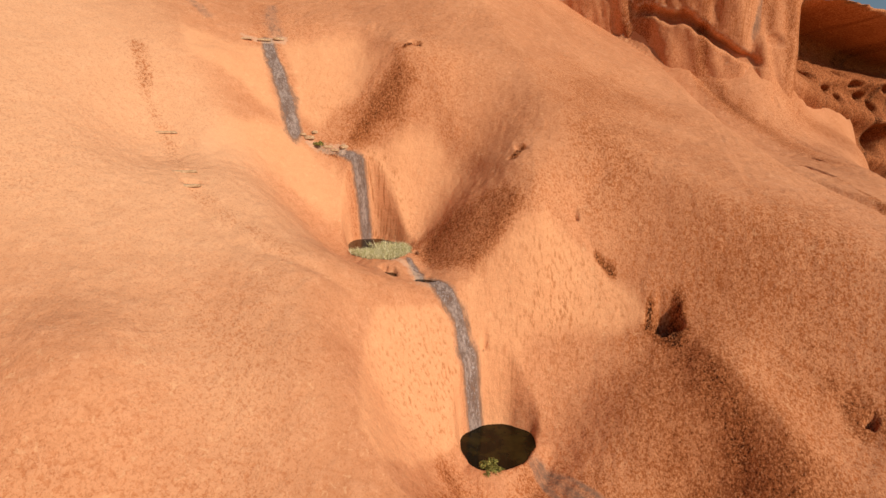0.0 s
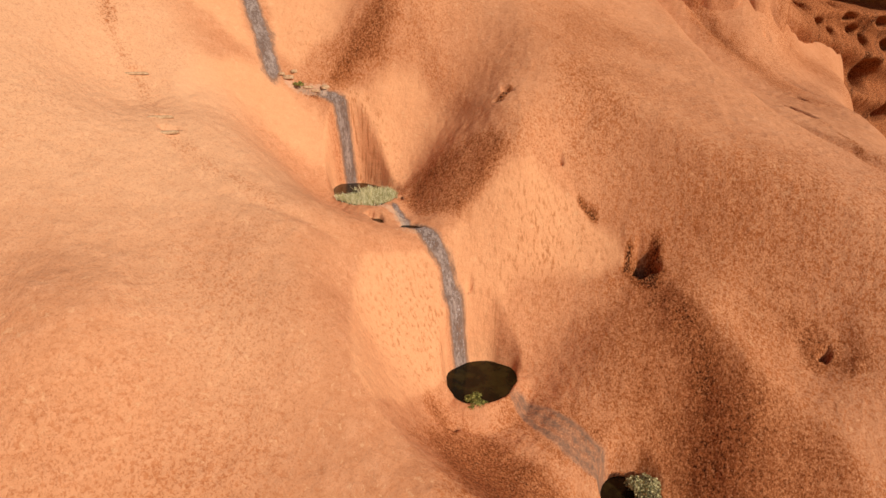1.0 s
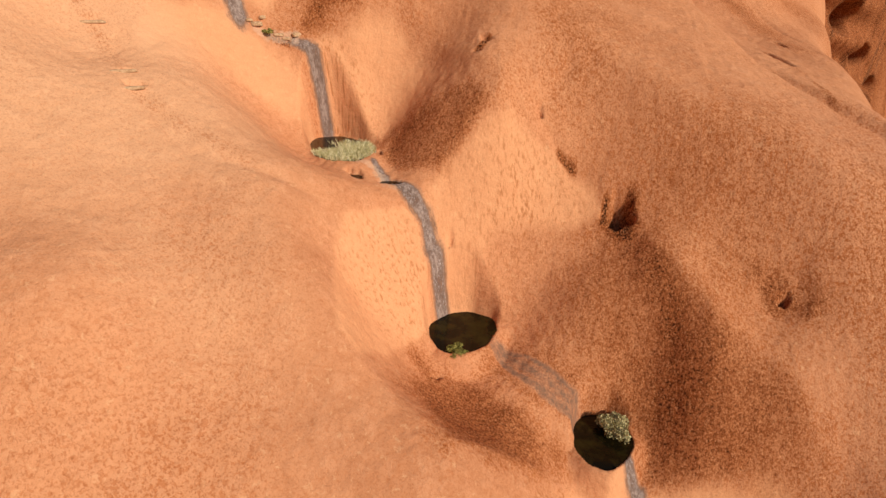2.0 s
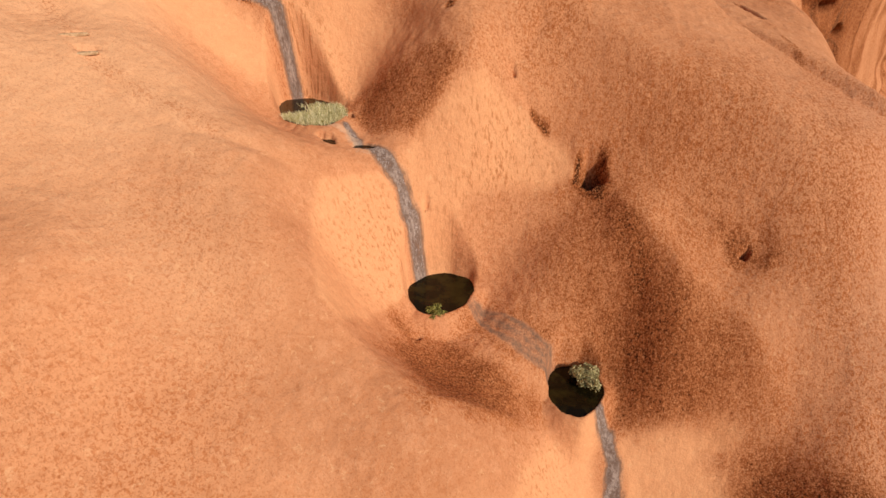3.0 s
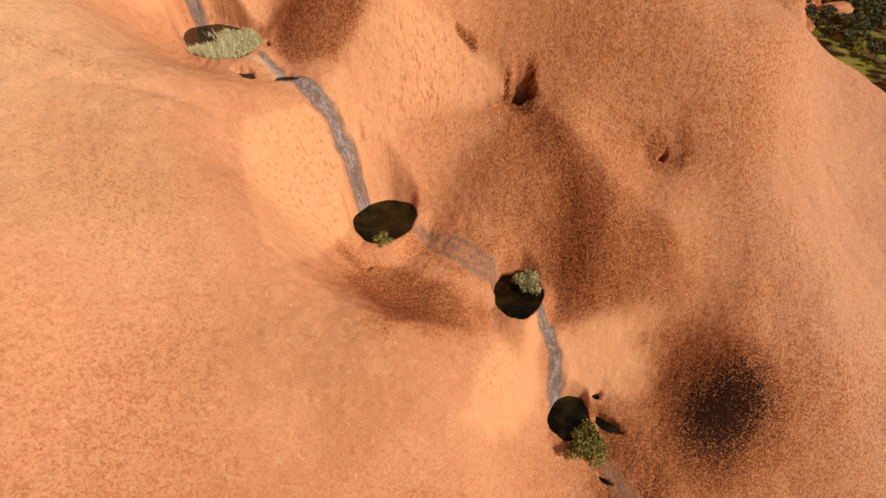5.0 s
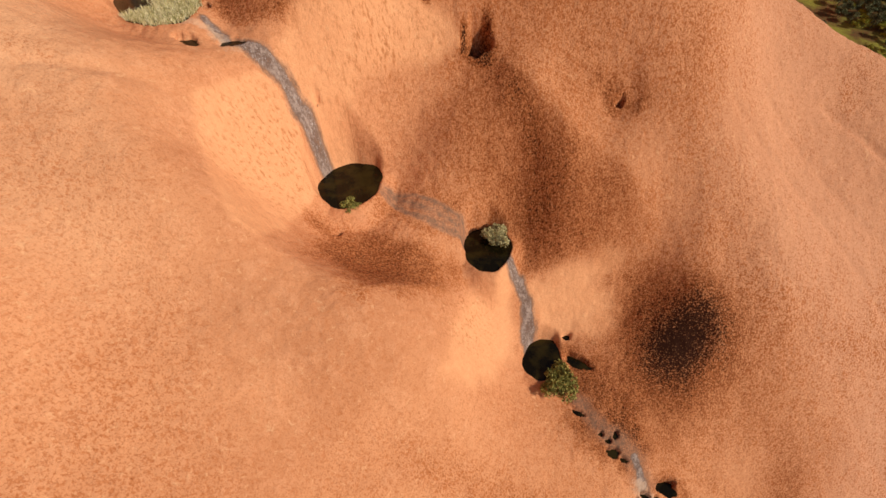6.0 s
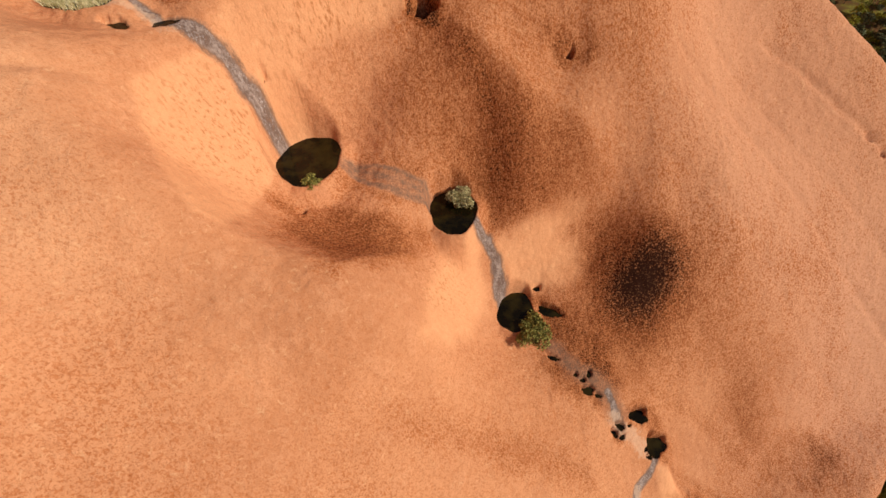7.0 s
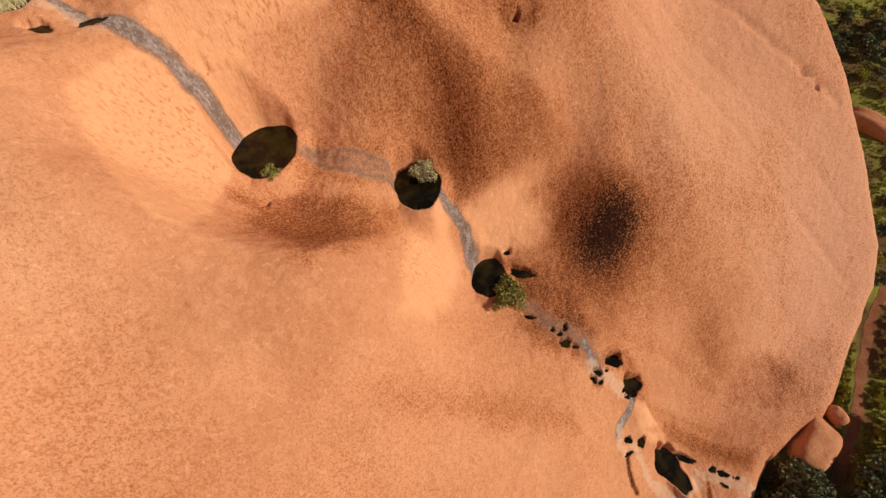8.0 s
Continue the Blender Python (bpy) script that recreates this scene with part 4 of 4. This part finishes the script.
kinds = [(tree("tree", rng, 5.5, 3.0, gum_leaf, 620, 0.42, 11, 0.16), "dark green gum tree on the scrub plain"),
         (tree("tree", rng, 4.2, 2.6, gum_leaf, 520, 0.38, 9, 0.13), "dark green low gum tree on the scrub plain"),
         (tree("tree", rng, 3.6, 2.4, wattle_leaf, 520, 0.36, 9, 0.11), "yellow-green wattle tree on the scrub plain"),
         (tree("tree", rng, 2.4, 1.9, wattle_leaf, 380, 0.3, 7, 0.08), "low yellow-green wattle shrub on the scrub plain")]
for i, (ob, label) in enumerate(kinds):
    tagged(ob, label, "tree", "trees on the plain")
    ob.location = (140 + 9 * i, -6 - 5 * i, 0)


def clear(x, y, gap):
    """Where nothing else stands: off the track, the rock and the boulders."""
    ok = np.abs(line_distance(x, y, TRACK)[0]) > gap + 2.2
    ok &= (line_distance(x, y, CREST)[0] > gap + 1.5) | (x > 160)
    for bx, by, br in ((91.8, -15.2, 7), (101.8, -11.0, 3), (183, 66.5, 7), (258, 352, 13), (284, 330, 8)):
        ok &= np.hypot(x - bx, y - by) > br + gap
    return ok


def wooded(x, y):
    """How thick the scrub stands: in clumps, thickest by the lower foot of the rock."""
    return 0.5 + 0.7 * fractal(x / 22, y / 22, 21, 3) + 0.5 * (y < -8) + 0.35 * (y > 180) + 0.3 * ((65 < y) & (y < 120) & (x > 195))


def plant(x0, y0, x1, y1, wide, count, odds, low, high, thick=0.0):
    """Trees strewn along a strip of the plain."""
    s = rng.uniform(0, 1, 2500)
    x, y = x0 + s * (x1 - x0) + rng.normal(0, wide, 2500), y0 + s * (y1 - y0) + rng.normal(0, wide, 2500)
    ok = (wooded(x, y) + thick > rng.uniform(0.2, 1.0, 2500)) & clear(x, y, 1.2)
    for px, py in zip(x[ok][:count], y[ok][:count]):
        ob, label = kinds[rng.choice(4, p=odds)]
        k = rng.uniform(low, high)
        planted = copy_thing(ob, pose(px, py, 0, 0, 0, rng.uniform(0, 360)))
        planted.scale = (k, k, k * rng.uniform(0.85, 1.15))


plant(68, -30, 106, -24, 5, 75, (0.5, 0.35, 0.1, 0.05), 0.9, 1.6, 1.0)       # dark thicket below the rock
plant(114, -19, 151, 8, 5, 120, (0.0, 0.0, 0.4, 0.6), 0.45, 0.65, 1.0)          # yellow-green hedge along the track
plant(104, -9, 128, 9, 2, 14, (0.0, 0.1, 0.3, 0.6), 0.35, 0.6, 1.0)           # scrub between rock and track
plant(145, 10, 205, 95, 16, 45, (0.3, 0.3, 0.2, 0.2), 0.75, 1.3)
plant(203, 100, 226, 110, 9, 34, (0.45, 0.4, 0.05, 0.1), 0.9, 1.4, 1.0)      # dark wood


def woodland(x0, y0, x1, y1, wide, count, thick, size):
    """Far trees joined into one mesh: crowns and trunks."""
    s = rng.uniform(0, 1, 2500)
    x, y = x0 + s * (x1 - x0) + rng.normal(0, wide, 2500), y0 + s * (y1 - y0) + rng.normal(0, wide, 2500)
    ok = (wooded(x, y) + thick > rng.uniform(0.2, 1.0, 2500)) & clear(x, y, 1.2)
    for px, py in zip(x[ok][:count], y[ok][:count]):
        k = size * rng.uniform(0.75, 1.35)
        turn, kind = rng.uniform(0, 6.28), rng.choice(4, p=(0.3, 0.3, 0.25, 0.15))
        for piece in kinds[kind][0].children:
            n = len(piece.data.vertices)
            co = np.empty(3 * n)
            piece.data.vertices.foreach_get("co", co)
            co = co.reshape(-1, 3) * k
            c, q = math.cos(turn), math.sin(turn)
            co = np.stack([px + c * co[:, 0] - q * co[:, 1], py + q * co[:, 0] + c * co[:, 1], co[:, 2]], -1)
            tint = 0 if "trunk" in piece.name else 1 if kind < 2 else 2
            base = sum(len(v) for v in far_co)
            far_co.append(co)
            far_faces.extend(tuple(base + i for i in p.vertices) for p in piece.data.polygons)
            far_tint.extend([tint] * len(piece.data.polygons))


far_co, far_faces, far_tint = [], [], []
for strip in ((215, 130, 250, 190, 12, 65, 0.2, 1.0), (242, 215, 275, 270, 12, 110, 0.8, 1.1), (225, 190, 330, 430, 45, 40, 0, 1.2), (240, 300, 300, 410, 17, 230, 0.4, 1.5)):
    woodland(*strip)
far_mesh = mesh_from("woodland", np.concatenate(far_co), far_faces, bark_mat)
far_mesh.materials.append(gum_leaf)
far_mesh.materials.append(wattle_leaf)
far_mesh.polygons.foreach_set("material_index", far_tint)
tagged(new("woodland", far_mesh), "far scattered green trees on the scrub plain", "trees", kind="stuff")

s = rng.uniform(0, 1, 40000) ** 1.3
x, y = 75 + s * 190 + rng.normal(0, 17, 40000), -30 + s * 220 + rng.normal(0, 17, 40000)
ok = (value_noise(x / 9, y / 9, 4) > rng.uniform(-0.6, 0.5, 40000)) & clear(x, y, 0.1)
tufts = np.stack([x, y, 0.5 * fractal(x / 30, y / 30, 5) - 0.05], -1)[ok][:12000]
grass = blades("grass", tufts, rng, grass_leaf, 0.7, 0.12, 7)
tagged(grass, "yellow-green tussock grass on red soil", "grass", kind="stuff")

# ---- the far cliff ----
# caves: along the wall (metres), height over the first eye, half sizes, depth
CAVES = [(113, 13.4, 3.0, 1.8, 5), (126, 12.2, 3.2, 1.7, 5), (124, 8.8, 2.6, 1.1, 4), (134, 8.2, 3.4, 1.6, 5), (139.5, 5.6, 3.2, 1.5, 5), (143, 13, 3.4, 1.2, 4), (148, 10.2, 3.6, 1.3, 4),
         (153, 6.5, 4.0, 1.6, 5), (162, 2.6, 5.5, 2.4, 7), (168, 9.0, 6.0, 2.0, 6), (167, -7, 8.0, 6.0, 11), (187, -20, 6.0, 4.5, 8), (202, -32, 6, 4, 5), (182, 2, 7.0, 2.6, 6),
         (101.5, 19.5, 2.2, 2.0, 1.2), (370, -65, 20, 1.6, 5), (300, -56, 16, 2.0, 5), (456, -107, 9, 5, 6), (478, -104, 4, 4, 5), (420, -96, 12, 2.5, 4)]


def wall_mesh():
    p = np.array(WALL, float)
    for _ in range(3):
        q = np.empty((2 * len(p) - 2, 2))
        q[0::2], q[1::2] = 0.75 * p[:-1] + 0.25 * p[1:], 0.25 * p[:-1] + 0.75 * p[1:]
        p = np.vstack([p[:1], q, p[-1:]])
    run = np.concatenate([[0], np.cumsum(np.linalg.norm(np.diff(p, axis=0), axis=1))])
    s = lines((0, 230, 0.7), (230, run[-1], 2.0))
    px, py = np.interp(s, run, p[:, 0]), np.interp(s, run, p[:, 1])
    tx, ty = np.gradient(px), np.gradient(py)
    k = np.hypot(tx, ty)
    kernel = np.ones(31) / 31
    nx, ny = np.convolve(np.pad(ty / k, 15, mode="edge"), kernel, "valid"), np.convolve(np.pad(-tx / k, 15, mode="edge"), kernel, "valid")
    z = lines((-122, -30, 1.6), (-30, 40, 0.6), (40, 75, 1.5))
    S, Z = np.meshgrid(s, z)
    crest = np.interp(S, (0, 101, 107, 112, 123, 144, 160, 200, 260), (62, 62, 42, 29.2, 27.8, 27.2, 26.5, 24, 24)) + 0.6 * fractal(S / 30, S * 0, 9, 3)
    ledge = np.interp(S, (0, 60, 74, 80, 86, 94, 100), (38, 33.5, 29.2, 27.2, 23.4, 17.5, 13.5)) + 0.8 * fractal(S / 4, S * 0, 2, 3)      # undercut band that runs down the wall
    out = 22 * np.clip((-30 - Z) / 90, 0, 1) ** 1.4
    left = 1 - smooth(94, 100, S)
    out += left * smooth(64, 80, S) * (3.0 * smooth(-0.1, 0.7, Z - ledge) - 1.2 * np.exp(-((Z - ledge + 0.9) / 1.0) ** 2) + 4.2 * (1 - smooth(-3.4 + 0.08 * np.abs(S - 80), -2.2 + 0.08 * np.abs(S - 80), Z - ledge)))
    out += 3.5 * smooth(96, 99, S) * (1 - smooth(106, 110, S)) * (1 - 0.5 * smooth(17, 23, Z))      # buttress
    out += 1.6 * (1 - smooth(250, 280, S)) * np.abs(fractal(S / 9 + 0.03 * Z, Z / 60, 14, 3)) + 1.5 * fractal(S / 33 + 0.02 * Z, Z / 90, 6, 3)
    out += 0.35 * fractal(S / 3, Z / 8, 17, 4)
    out = np.where(S > 260, out + smooth(260, 300, S) * (7 * fractal(S / 34, Z / 16, 71, 3) + 2.2 * np.abs(fractal(S / 11, Z / 9, 73, 3)) + 12 * np.clip((-88 - Z) / 30, 0, 1)), out)
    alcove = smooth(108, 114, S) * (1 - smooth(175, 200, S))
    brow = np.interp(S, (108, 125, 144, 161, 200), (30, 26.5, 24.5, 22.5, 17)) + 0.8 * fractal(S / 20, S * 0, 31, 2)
    out += alcove * (8 * smooth(-1.5, 1.0, Z - brow) - 9 * smooth(10, 17, Z) * (1 - smooth(-2, 0, Z - brow)) + 1.6 * np.sin(Z / 1.9 + S / 11))
    for cs, cz, rs, rz, deep in CAVES:
        r = np.hypot((S - cs) / rs, (Z - cz + 0.12 * (S - cs)) / rz) * (1 + 0.15 * fractal(S / 3, Z / 3, 8, 2))
        out -= deep * (1 - smooth(0.45, 1.0, r))
    over = np.clip(Z - crest, 0, None)
    out -= 0.35 * over ** 2 + 3 * over
    top = np.minimum(Z, crest + 0.16 * over)
    co = np.stack([px + nx * out, py + ny * out, EYE + top], -1).reshape(-1, 3)
    # dark streaks; the last term paints the brow's shade onto the alcove wall
    streaks_shade = (0.12 + 0.5 * smooth(0.1, 0.7, fractal(S / 5, Z / 60, 41, 3)) + 0.7 * smooth(106, 118, S) * (1 - smooth(200, 240, S)) * (1 - smooth(-3, 3, Z - brow))).ravel()
    grey = (0.9 * smooth(0.62, 0.85, fractal(S / 3.2, Z / 80, 43, 2)) * smooth(2, 8, Z - ledge) * (1 - smooth(96, 100, S))).ravel()
    pale = (left * (0.75 * smooth(0.2, 0.6, Z - ledge) * (1 - smooth(1.2, 2.4, Z - ledge)) + 0.35 * (1 - smooth(-4.0, -3.0, Z - ledge)) * smooth(-9, -5, Z - ledge))).ravel()
    hung = (left * smooth(1.0, 3.0, Z - ledge)).ravel()
    return fast_mesh("cliff", co, grid_quads(len(z), len(s))[:, ::-1], cliff_mat, {"stain_shade": streaks_shade, "streak": grey, "lime": pale, "drip": hung})


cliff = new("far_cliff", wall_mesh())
tagged(cliff, "tall red sandstone cliff with undercut bands and honeycomb caves", "cliff", kind="structure")
